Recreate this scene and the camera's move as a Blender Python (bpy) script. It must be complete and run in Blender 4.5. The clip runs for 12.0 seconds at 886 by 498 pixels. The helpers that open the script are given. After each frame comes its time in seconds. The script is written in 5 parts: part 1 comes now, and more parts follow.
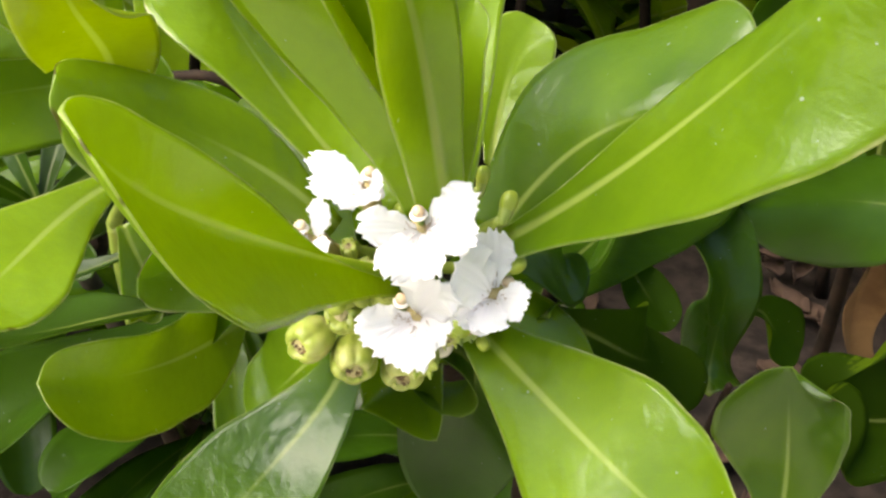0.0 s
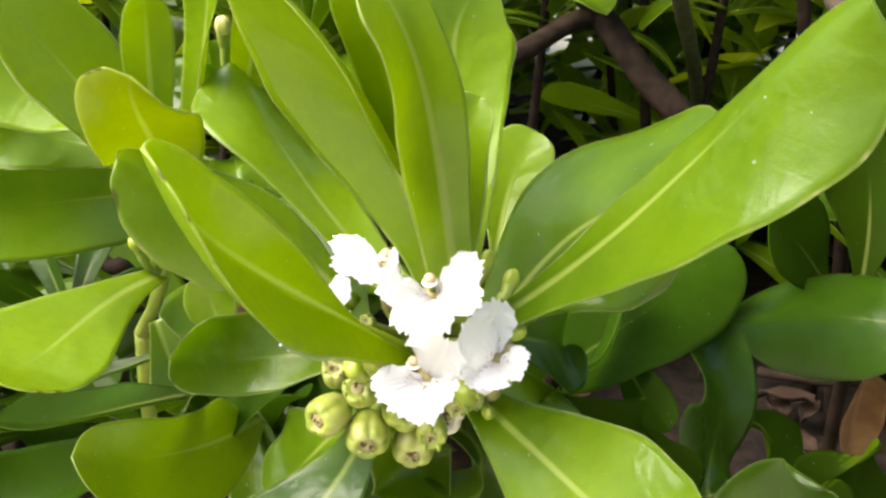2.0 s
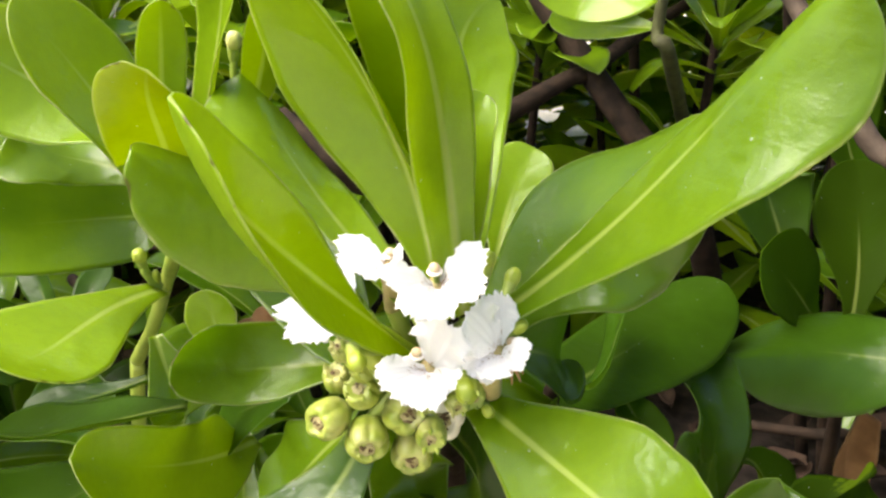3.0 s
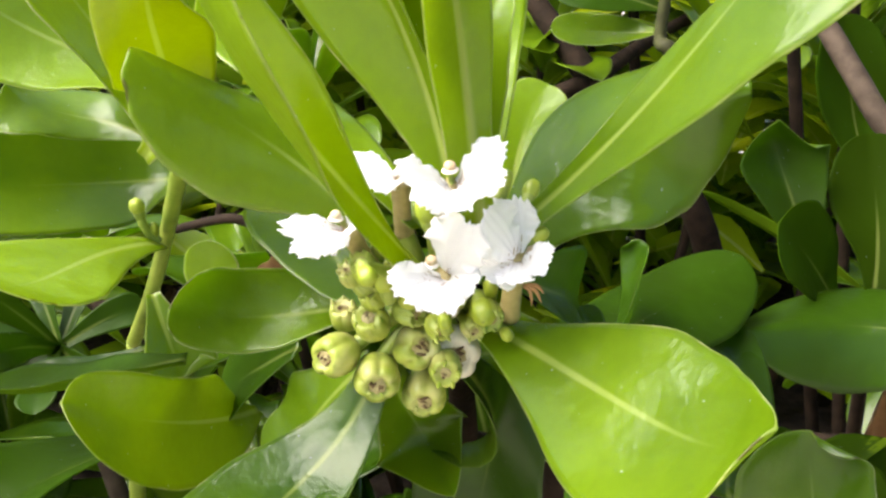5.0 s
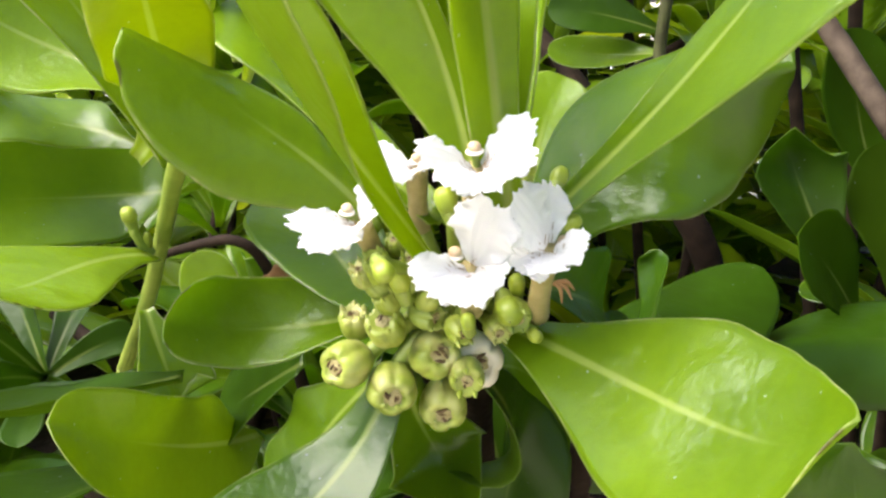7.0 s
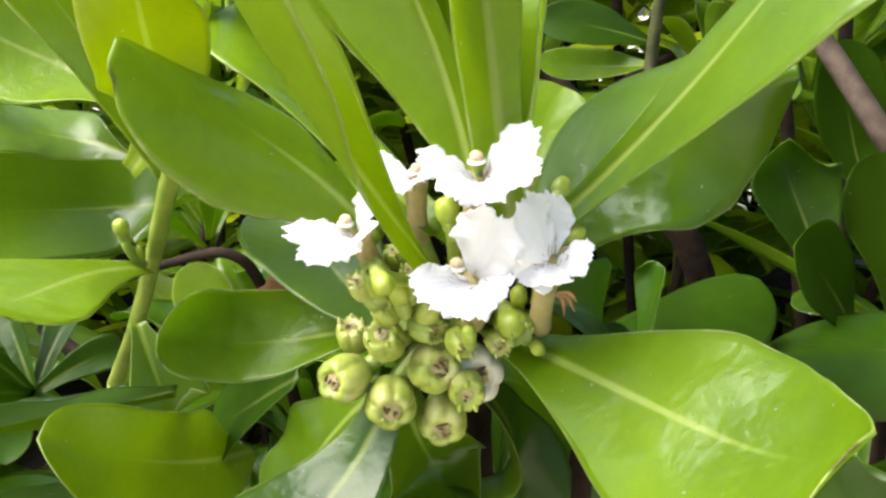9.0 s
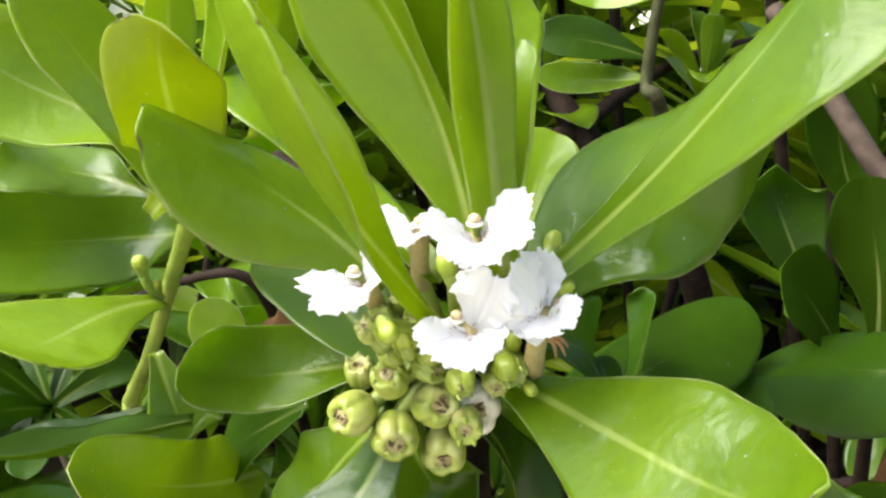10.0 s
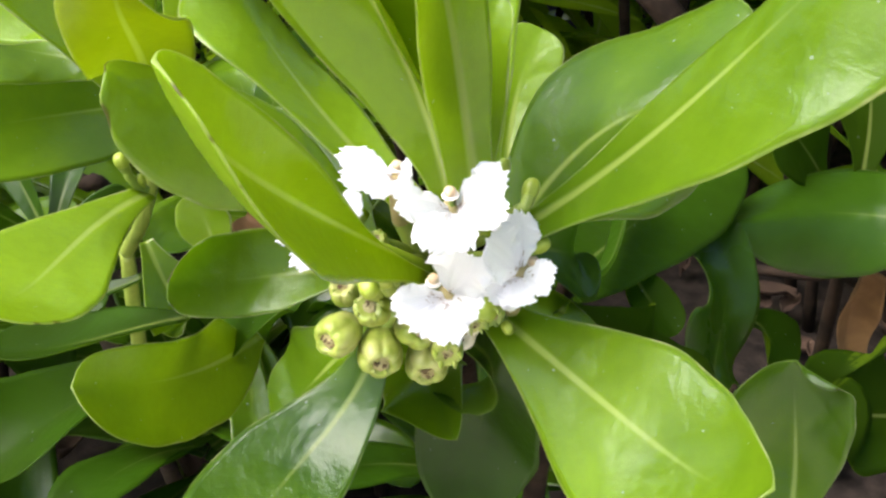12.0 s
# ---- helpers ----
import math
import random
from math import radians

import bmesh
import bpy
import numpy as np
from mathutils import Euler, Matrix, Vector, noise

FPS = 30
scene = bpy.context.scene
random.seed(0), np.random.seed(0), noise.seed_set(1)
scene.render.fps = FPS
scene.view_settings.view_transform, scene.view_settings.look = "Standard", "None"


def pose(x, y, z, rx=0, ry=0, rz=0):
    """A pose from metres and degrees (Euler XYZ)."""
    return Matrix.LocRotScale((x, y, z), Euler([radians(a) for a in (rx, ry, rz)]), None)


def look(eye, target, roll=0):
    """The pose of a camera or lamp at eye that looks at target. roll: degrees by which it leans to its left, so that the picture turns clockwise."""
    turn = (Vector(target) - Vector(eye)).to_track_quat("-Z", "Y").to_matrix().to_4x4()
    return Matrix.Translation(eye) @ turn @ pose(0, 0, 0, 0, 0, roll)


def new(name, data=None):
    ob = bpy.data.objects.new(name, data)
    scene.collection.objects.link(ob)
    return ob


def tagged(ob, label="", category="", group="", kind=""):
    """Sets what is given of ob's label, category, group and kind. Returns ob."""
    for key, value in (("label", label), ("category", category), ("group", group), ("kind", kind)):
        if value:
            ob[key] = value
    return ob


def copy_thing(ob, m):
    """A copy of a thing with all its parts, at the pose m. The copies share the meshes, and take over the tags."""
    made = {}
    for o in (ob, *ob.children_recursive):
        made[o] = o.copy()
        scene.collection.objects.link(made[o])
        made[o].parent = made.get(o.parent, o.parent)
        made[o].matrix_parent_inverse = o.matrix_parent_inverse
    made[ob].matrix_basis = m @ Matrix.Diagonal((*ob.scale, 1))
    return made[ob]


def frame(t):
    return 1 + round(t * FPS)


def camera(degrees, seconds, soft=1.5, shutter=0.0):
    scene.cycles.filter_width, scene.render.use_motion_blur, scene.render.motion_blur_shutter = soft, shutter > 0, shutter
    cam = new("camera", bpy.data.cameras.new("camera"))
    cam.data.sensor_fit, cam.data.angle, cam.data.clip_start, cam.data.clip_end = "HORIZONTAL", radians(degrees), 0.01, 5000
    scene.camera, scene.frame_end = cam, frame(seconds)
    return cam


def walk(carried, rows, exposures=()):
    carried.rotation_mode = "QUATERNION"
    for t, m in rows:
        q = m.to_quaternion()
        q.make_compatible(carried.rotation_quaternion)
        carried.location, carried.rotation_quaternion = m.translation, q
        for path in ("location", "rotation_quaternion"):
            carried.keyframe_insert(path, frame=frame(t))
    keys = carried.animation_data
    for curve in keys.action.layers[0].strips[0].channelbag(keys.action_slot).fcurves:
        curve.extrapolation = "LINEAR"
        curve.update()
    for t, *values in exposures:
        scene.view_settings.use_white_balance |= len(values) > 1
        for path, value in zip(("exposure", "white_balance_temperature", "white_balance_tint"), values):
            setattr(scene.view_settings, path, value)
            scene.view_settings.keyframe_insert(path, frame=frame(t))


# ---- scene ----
cam = camera(48.9, 12.0, soft=2.5)
METRES, EYE, TILT, LEAN, TURN = 0.2, 0.45, -34.0, 0.0, 0.0
ROWS = [
    (0.0, 0.0, 0.0, 0.0, 0.0, 0.0, -0.0),
    (0.5, -0.0021, -0.0234, 0.0233, 0.44, 1.02, 0.16),
    (1.0, 0.0055, -0.0424, -0.0175, 0.33, 2.56, -0.02),
    (1.5, 0.0094, -0.067, -0.0629, 0.71, 6.5, -0.29),
    (2.0, 0.0019, -0.0969, -0.0897, 0.56, 9.34, -0.55),
    (2.5, -0.0126, -0.1066, -0.1296, -0.01, 11.28, -1.21),
    (3.0, -0.0124, -0.1022, -0.1746, -0.27, 13.84, -1.2),
    (3.2, -0.0125, -0.1004, -0.1899, -0.4, 14.74, -1.16),
    (4.8, -0.0326, -0.0268, -0.2877, -0.6, 16.66, -0.59),
    (5.0, -0.0265, -0.0108, -0.2977, -0.23, 16.96, -0.66),
    (5.5, -0.0306, 0.018, -0.3088, -0.19, 17.83, -0.16),
    (6.0, -0.0236, 0.0355, -0.3102, 0.03, 18.65, 0.39),
    (6.5, -0.0579, 0.0525, -0.2991, -0.14, 19.05, 0.1),
    (7.0, -0.0562, 0.0784, -0.3166, -0.58, 19.43, 0.34),
    (7.2, -0.0603, 0.0888, -0.3179, -0.8, 19.8, 0.2),
    (8.8, -0.0736, 0.0984, -0.31, -1.54, 20.04, 0.85),
    (9.0, -0.0672, 0.0929, -0.3125, -1.18, 20.17, 0.74),
    (9.5, -0.0635, 0.0806, -0.3158, -1.18, 20.05, 0.72),
    (10.0, -0.0692, 0.0071, -0.2855, -1.17, 19.75, 0.72),
    (10.5, -0.0703, -0.1192, -0.2513, -2.32, 16.94, 0.59),
    (11.0, -0.071, -0.0787, -0.1969, -2.08, 11.01, 0.22),
    (11.5, -0.0445, -0.087, -0.1162, -1.75, 8.46, 1.23),
    (12.0, -0.0455, -0.0458, -0.0735, -1.07, 3.62, 1.42),
]
EXPOSURES = [(0.0, 1.30, 6950, 10), (2.0, 1.45, 7000, 10), (5.0, 1.50, 6800, 10), (7.0, 1.45, 6600, 10), (9.5, 1.42, 6450, 10), (12.0, 1.40, 6350, 10)]
walk(cam, [(t, pose(0, 0, EYE, TILT, LEAN, TURN) @ pose(METRES * x, METRES * y, METRES * z, 90 + pitch, roll, yaw)) for t, x, y, z, yaw, pitch, roll in ROWS], EXPOSURES)

# ---- world and sun: a bright, thinly clouded sky ----
SUN_UP, SUN_TURN = 54.0, 258.0
world = bpy.data.worlds.new("sky")
scene.world = world
world.use_nodes = True
wn = world.node_tree
wn.nodes.clear()
sky = wn.nodes.new("ShaderNodeTexSky")
sky.sky_type = "NISHITA"
sky.sun_disc = False
sky.sun_elevation, sky.sun_rotation = radians(SUN_UP), radians(SUN_TURN)
sky.air_density, sky.dust_density, sky.ozone_density = 1.0, 4.0, 1.0
back = wn.nodes.new("ShaderNodeBackground")
back.inputs["Strength"].default_value = 0.15
wout = wn.nodes.new("ShaderNodeOutputWorld")
wn.links.new(sky.outputs["Color"], back.inputs["Color"])
wn.links.new(back.outputs["Background"], wout.inputs["Surface"])
lamp = bpy.data.lights.new("sun", "SUN")
lamp.energy, lamp.angle, lamp.color = 3.6, radians(55), (1.0, 0.97, 0.92)
sun = new("sun", lamp)
su, st = radians(SUN_UP), radians(SUN_TURN)
toward = Vector((math.sin(st) * math.cos(su), math.cos(st) * math.cos(su), math.sin(su)))
sun.matrix_world = look(toward * 20, (0, 0, 0))


# ---- materials ----
def shader(name):
    m = bpy.data.materials.new(name)
    m.use_nodes = True
    t = m.node_tree
    t.nodes.clear()
    o = t.nodes.new("ShaderNodeOutputMaterial")
    b = t.nodes.new("ShaderNodeBsdfPrincipled")
    t.links.new(b.outputs["BSDF"], o.inputs["Surface"])
    return m, t, b, o


def attr(t, name):
    n = t.nodes.new("ShaderNodeAttribute")
    n.attribute_name = name
    return n.outputs["Fac"]


def calc(t, op, a, b=None, c=None, clamp=False):
    n = t.nodes.new("ShaderNodeMath")
    n.operation, n.use_clamp = op, clamp
    for i, v in enumerate((a, b, c)):
        if v is None:
            continue
        if isinstance(v, (int, float)):
            n.inputs[i].default_value = v
        else:
            t.links.new(v, n.inputs[i])
    return n.outputs[0]


def mix(t, f, a, b):
    n = t.nodes.new("ShaderNodeMix")
    n.data_type = "RGBA"
    for socket, v in ((n.inputs[0], f), (n.inputs[6], a), (n.inputs[7], b)):
        if isinstance(v, (int, float)):
            socket.default_value = v
        elif isinstance(v, tuple):
            socket.default_value = (*v, 1)
        else:
            t.links.new(v, socket)
    return n.outputs[2]


def coords(t):
    return t.nodes.new("ShaderNodeTexCoord").outputs["Object"]


def grain(t, scale, detail=4.0, rough=0.55, vec=None):
    n = t.nodes.new("ShaderNodeTexNoise")
    n.inputs["Scale"].default_value, n.inputs["Detail"].default_value, n.inputs["Roughness"].default_value = scale, detail, rough
    t.links.new(vec or coords(t), n.inputs["Vector"])
    return n.outputs["Fac"]


def step(t, v, lo, hi):
    n = t.nodes.new("ShaderNodeMapRange")
    n.interpolation_type = "SMOOTHSTEP"
    t.links.new(v, n.inputs[0])
    n.inputs[1].default_value, n.inputs[2].default_value = lo, hi
    return n.outputs[0]


def bump(t, b, height, strength, distance):
    n = t.nodes.new("ShaderNodeBump")
    n.inputs["Strength"].default_value, n.inputs["Distance"].default_value = strength, distance
    t.links.new(height, n.inputs["Height"])
    t.links.new(n.outputs["Normal"], b.inputs["Normal"])
    return n


def put(t, b, name, v):
    if isinstance(v, tuple):
        b.inputs[name].default_value = (*v, 1)
    elif isinstance(v, (int, float)):
        b.inputs[name].default_value = v
    else:
        t.links.new(v, b.inputs[name])


def see_through(t, b, o, colour, share):
    """Part of the light passes through a thin blade."""
    tr = t.nodes.new("ShaderNodeBsdfTranslucent")
    if isinstance(colour, tuple):
        tr.inputs["Color"].default_value = (*colour, 1)
    else:
        t.links.new(colour, tr.inputs["Color"])
    ms = t.nodes.new("ShaderNodeMixShader")
    ms.inputs[0].default_value = share
    t.links.new(b.outputs["BSDF"], ms.inputs[1])
    t.links.new(tr.outputs["BSDF"], ms.inputs[2])
    t.links.new(ms.outputs["Shader"], o.inputs["Surface"])


def leaf_material(name, young, old, share):
    """Waxy naupaka leaf: pale midrib, faint side veins, pale rim, brown bites; tone runs from old to young, and below
    zero paints in shade.
    """
    m, t, b, o = shader(name)
    mid, rim, along, mark, under, tone = (attr(t, k) for k in ("mid", "rim", "along", "mark", "under", "tone"))
    rnd = t.nodes.new("ShaderNodeObjectInfo").outputs["Random"]
    big = grain(t, 28.0, 3.0)
    fine = grain(t, 420.0, 3.0)
    age_shade = calc(t, "ADD", tone, calc(t, "MULTIPLY", calc(t, "SUBTRACT", big, 0.5), 0.9))
    age_shade = calc(t, "ADD", age_shade, calc(t, "MULTIPLY", calc(t, "SUBTRACT", rnd, 0.5), 0.18))
    col = mix(t, calc(t, "MINIMUM", calc(t, "MAXIMUM", age_shade, 0.0), 1.0), old, young)
    col = mix(t, step(t, age_shade, 0.95, 1.7), col, (0.238, 0.302, 0.00216))
    # tones below zero: shade put into the blade's colour
    col = mix(t, step(t, calc(t, "MULTIPLY", age_shade, -1.0), 0.0, 0.6), col, (0.022, 0.045, 0.002))
    col = mix(t, calc(t, "MULTIPLY", step(t, fine, 0.35, 0.7), 0.12), col, tuple(c * 0.62 for c in old))
    # side veins run outward and forward from the midrib
    vein = calc(t, "SINE", calc(t, "MULTIPLY", calc(t, "SUBTRACT", calc(t, "MULTIPLY", along, 90.0), calc(t, "MULTIPLY", mid, 0.85)), 1.0))
    vein = calc(t, "MULTIPLY", step(t, vein, 0.86, 1.0), step(t, big, 0.4, 0.6))
    col = mix(t, calc(t, "MULTIPLY", vein, 0.012), col, (0.302, 0.396, 0.0864))
    # the midrib, wide at the foot and gone before the tip
    vigour = step(t, tone, 0.82, 1.0)
    wide = calc(t, "ADD", calc(t, "MULTIPLY", calc(t, "SUBTRACT", 1.08, along), 1.2), calc(t, "MULTIPLY", vigour, 0.45))
    rib = calc(t, "SUBTRACT", 1.0, calc(t, "DIVIDE", mid, calc(t, "MAXIMUM", wide, 0.05)), clamp=True)
    rib = calc(t, "MULTIPLY", step(t, rib, 0.0, 0.75), step(t, calc(t, "ADD", calc(t, "SUBTRACT", 1.0, along), calc(t, "MULTIPLY", vigour, 0.3)), 0.22, 0.66))
    rib = calc(t, "MULTIPLY", rib, calc(t, "ADD", 0.3, calc(t, "ADD", calc(t, "MULTIPLY", step(t, tone, -0.2, 0.6), 0.42), calc(t, "MULTIPLY", vigour, 0.16))))
    col = mix(t, rib, col, (0.403, 0.475, 0.115))
    edge = calc(t, "SUBTRACT", 1.0, step(t, rim, 0.08, 0.48))
    edge = calc(t, "MULTIPLY", edge, step(t, calc(t, "ADD", tone, fine), 0.2, 1.4))
    col = mix(t, calc(t, "MULTIPLY", edge, calc(t, "ADD", 0.42, step(t, grain(t, 130.0, 2.0), 0.5, 0.66))), col, (0.432, 0.432, 0.202))
    col = mix(t, calc(t, "MULTIPLY", under, 0.3), col, (0.202, 0.317, 0.0108))
    speck = step(t, grain(t, 500.0, 1.0), 0.80, 0.84)
    col = mix(t, calc(t, "MULTIPLY", speck, 0.35), col, (0.072, 0.0648, 0.0144))
    fleck = step(t, grain(t, 900.0, 0.0), 0.86, 0.89)
    col = mix(t, calc(t, "MULTIPLY", fleck, 0.7), col, (0.432, 0.446, 0.36))
    col = mix(t, step(t, mark, 0.3, 0.7), col, (0.0504, 0.0252, 0.0144))
    put(t, b, "Base Color", col)
    # leaves darkened for shade lose their gloss as well
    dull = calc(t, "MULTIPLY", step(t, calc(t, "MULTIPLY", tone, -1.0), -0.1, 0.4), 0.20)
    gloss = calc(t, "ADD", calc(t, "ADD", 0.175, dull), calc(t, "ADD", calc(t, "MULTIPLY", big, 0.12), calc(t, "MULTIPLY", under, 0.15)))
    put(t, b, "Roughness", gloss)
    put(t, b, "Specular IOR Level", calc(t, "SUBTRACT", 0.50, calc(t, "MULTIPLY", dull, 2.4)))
    h = calc(t, "ADD", calc(t, "MULTIPLY", grain(t, 55.0, 2.0), 1.0), calc(t, "MULTIPLY", fine, 0.25))
    h = calc(t, "ADD", h, calc(t, "MULTIPLY", vein, -0.015))
    # shallow creases that follow the side veins
    way = t.nodes.new("ShaderNodeCombineXYZ")
    t.links.new(calc(t, "SUBTRACT", calc(t, "MULTIPLY", along, 17.0), calc(t, "MULTIPLY", mid, 0.22)), way.inputs[0])
    t.links.new(calc(t, "MULTIPLY", mid, 0.11), way.inputs[1])
    t.links.new(calc(t, "MULTIPLY", rnd, 40.0), way.inputs[2])
    crease = grain(t, 1.0, 2.0, 0.4, way.outputs[0])
    h = calc(t, "ADD", h, calc(t, "MULTIPLY", crease, 0.14))
    h = calc(t, "ADD", h, calc(t, "MULTIPLY", grain(t, 150.0, 2.0), 0.20))
    bump(t, b, h, 0.36, 0.0026)
    glow = mix(t, step(t, age_shade, 0.0, 0.9), (0.31, 0.52, 0.02), (0.62, 0.71, 0.02))
    # and they let less light through
    glow = mix(t, step(t, calc(t, "MULTIPLY", age_shade, -1.0), -0.2, 0.3), glow, (0.17, 0.29, 0.012))
    glow = mix(t, 0.55, col, glow)
    see_through(t, b, o, glow, share)
    return m


LEAF = leaf_material("naupaka_leaf", (0.222, 0.362, 0.010), (0.036, 0.090, 0.004), 0.54)


def plain_material(name, light, dark, scale, rough=0.6, bumpy=0.3, depth=0.001, share=0.0, shine=0.5):
    m, t, b, o = shader(name)
    n = grain(t, scale, 5.0)
    big = grain(t, scale * 0.17, 3.0)
    col = mix(t, step(t, n, 0.3, 0.7), dark, light)
    col = mix(t, calc(t, "MULTIPLY", step(t, big, 0.35, 0.7), 0.5), col, tuple(c * 0.7 for c in light))
    put(t, b, "Base Color", col)
    put(t, b, "Roughness", rough)
    put(t, b, "Specular IOR Level", shine)
    bump(t, b, n, bumpy, depth)
    if share:
        see_through(t, b, o, light, share)
    return m


PETAL = plain_material("white_petal", (0.96, 0.95, 0.97), (0.92, 0.90, 0.93), 260.0, 0.55, 0.2, 0.0005, 0.62)
TUBE = plain_material("flower_tube", (0.40, 0.32, 0.14), (0.28, 0.23, 0.08), 300.0, 0.6)
STIGMA = plain_material("stigma_cup", (0.605, 0.504, 0.331), (0.533, 0.36, 0.216), 500.0, 0.5)
STIGMA_RIM = plain_material("stigma_rim", (0.85, 0.8, 0.74), (0.8, 0.7, 0.62), 500.0, 0.5)
STYLE = plain_material("green_style", (0.288, 0.36, 0.072), (0.216, 0.302, 0.0576), 400.0, 0.5)
BUD = plain_material("green_bud", (0.36, 0.418, 0.0432), (0.245, 0.331, 0.0288), 220.0, 0.42, 0.2, 0.0006, 0.15)
PALE_BUD = plain_material("pale_bud", (0.56, 0.55, 0.20), (0.42, 0.44, 0.11), 220.0, 0.45, 0.2, 0.0006, 0.15)
STALK = plain_material("green_stalk", (0.259, 0.317, 0.0504), (0.173, 0.245, 0.0288), 150.0, 0.42, 0.25, 0.0006)
MOUTH = plain_material("withered_mouth", (0.36, 0.317, 0.144), (0.245, 0.194, 0.072), 600.0, 0.7)
SCAR = plain_material("brown_scar", (0.115, 0.0648, 0.0216), (0.0504, 0.0288, 0.0108), 500.0, 0.8)
THROAT = plain_material("throat_hair", (0.446, 0.331, 0.216), (0.324, 0.216, 0.13), 500.0, 0.7)
DRY = plain_material("dry_petal", (0.36, 0.202, 0.072), (0.216, 0.108, 0.036), 300.0, 0.8)
BARK = plain_material("brown_bark", (0.0252, 0.0154, 0.0098), (0.0084, 0.0056, 0.0035), 90.0, 0.85, 0.8, 0.002, shine=0.12)
PALE_BARK = plain_material("pale_bark", (0.088, 0.064, 0.047), (0.040, 0.028, 0.020), 110.0, 0.8, 0.6, 0.0015, shine=0.2)
GREEN_BARK = plain_material("green_bark", (0.060, 0.066, 0.020), (0.026, 0.024, 0.010), 120.0, 0.7, 0.5, 0.0012, shine=0.25)
DEAD = plain_material("dead_leaf", (0.24, 0.135, 0.055), (0.11, 0.055, 0.022), 60.0, 0.7, 0.5, 0.001, 0.15, 0.2)
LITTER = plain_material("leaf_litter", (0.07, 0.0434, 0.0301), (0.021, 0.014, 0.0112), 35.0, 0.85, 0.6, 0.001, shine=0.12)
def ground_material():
    """Pale beach sand, unseen in front and added to bounce light; soil and rotted leaves under the shrub, darkened for
    shade.
    """
    m, t, b, o = shader("bounce_sand_and_shaded_soil")
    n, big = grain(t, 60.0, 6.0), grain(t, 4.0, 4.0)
    # nearly black, so that the shade under the shrub is in the colour
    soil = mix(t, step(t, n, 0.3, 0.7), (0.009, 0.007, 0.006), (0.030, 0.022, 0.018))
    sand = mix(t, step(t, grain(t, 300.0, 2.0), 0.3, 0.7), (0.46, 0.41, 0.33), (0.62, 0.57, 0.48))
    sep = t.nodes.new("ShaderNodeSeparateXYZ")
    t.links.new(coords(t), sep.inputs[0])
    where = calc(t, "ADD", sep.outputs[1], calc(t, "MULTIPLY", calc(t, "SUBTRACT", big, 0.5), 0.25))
    # the darkened soil keeps to where the shrub shades the ground
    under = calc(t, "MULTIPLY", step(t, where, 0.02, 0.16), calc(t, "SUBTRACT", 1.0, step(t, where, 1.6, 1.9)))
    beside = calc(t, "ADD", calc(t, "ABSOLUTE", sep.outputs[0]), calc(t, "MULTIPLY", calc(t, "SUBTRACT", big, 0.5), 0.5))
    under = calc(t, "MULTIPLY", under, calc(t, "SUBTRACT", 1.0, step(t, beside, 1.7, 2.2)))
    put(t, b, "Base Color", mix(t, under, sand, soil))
    put(t, b, "Roughness", 0.95)
    put(t, b, "Specular IOR Level", 0.1)
    bump(t, b, n, 0.8, 0.004)
    return m


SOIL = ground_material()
HUSK = plain_material("pale_husk", (0.80, 0.77, 0.64), (0.66, 0.62, 0.46), 240.0, 0.5, 0.2, 0.0006, 0.2)


def fruit_material():
    """Green skin that pales to cream in patches, with small brown specks."""
    m, t, b, o = shader("green_fruit")
    n, big = grain(t, 190.0, 4.0), grain(t, 90.0, 2.0)
    col = mix(t, step(t, n, 0.3, 0.7), (0.175, 0.220, 0.018), (0.300, 0.345, 0.060))
    col = mix(t, calc(t, "MULTIPLY", step(t, big, 0.48, 0.68), 0.75), col, (0.44, 0.42, 0.17))
    speck = step(t, grain(t, 620.0, 1.0), 0.75, 0.79)
    col = mix(t, calc(t, "MULTIPLY", speck, 0.7), col, (0.10, 0.07, 0.02))
    put(t, b, "Base Color", col)
    put(t, b, "Roughness", 0.42)
    put(t, b, "Subsurface Weight", 0.25)
    b.inputs["Subsurface Radius"].default_value = (0.002, 0.003, 0.001)
    b.inputs["Subsurface Scale"].default_value = 1.0
    bump(t, b, n, 0.25, 0.0008)
    return m


FRUIT = fruit_material()


# ---- building helpers ----
def mesh_of(name, verts, faces, mat, attrs=None, smooth=True):
    me = bpy.data.meshes.new(name)
    me.from_pydata([tuple(v) for v in verts], [], faces)
    for key, values in (attrs or {}).items():
        a = me.attributes.new(key, "FLOAT", "POINT")
        a.data.foreach_set("value", np.asarray(values, dtype=np.float32))
    me.polygons.foreach_set("use_smooth", [smooth] * len(me.polygons))
    me.materials.append(mat)
    me.update()
    return me


def child(name, me, parent, label=""):
    ob = new(name, me)
    ob.parent = parent
    if parent is not None:
        ob.matrix_parent_inverse = parent.matrix_basis.inverted()
    if label:
        ob["label"] = label
    return ob


def thing(name, at, label, category, group=""):
    ob = new(name)
    ob.empty_display_size = 0.02
    ob.matrix_basis = Matrix.Translation(at)
    return tagged(ob, label, category, group)


def unit(v):
    return v / np.maximum(np.linalg.norm(v, axis=-1, keepdims=True), 1e-9)


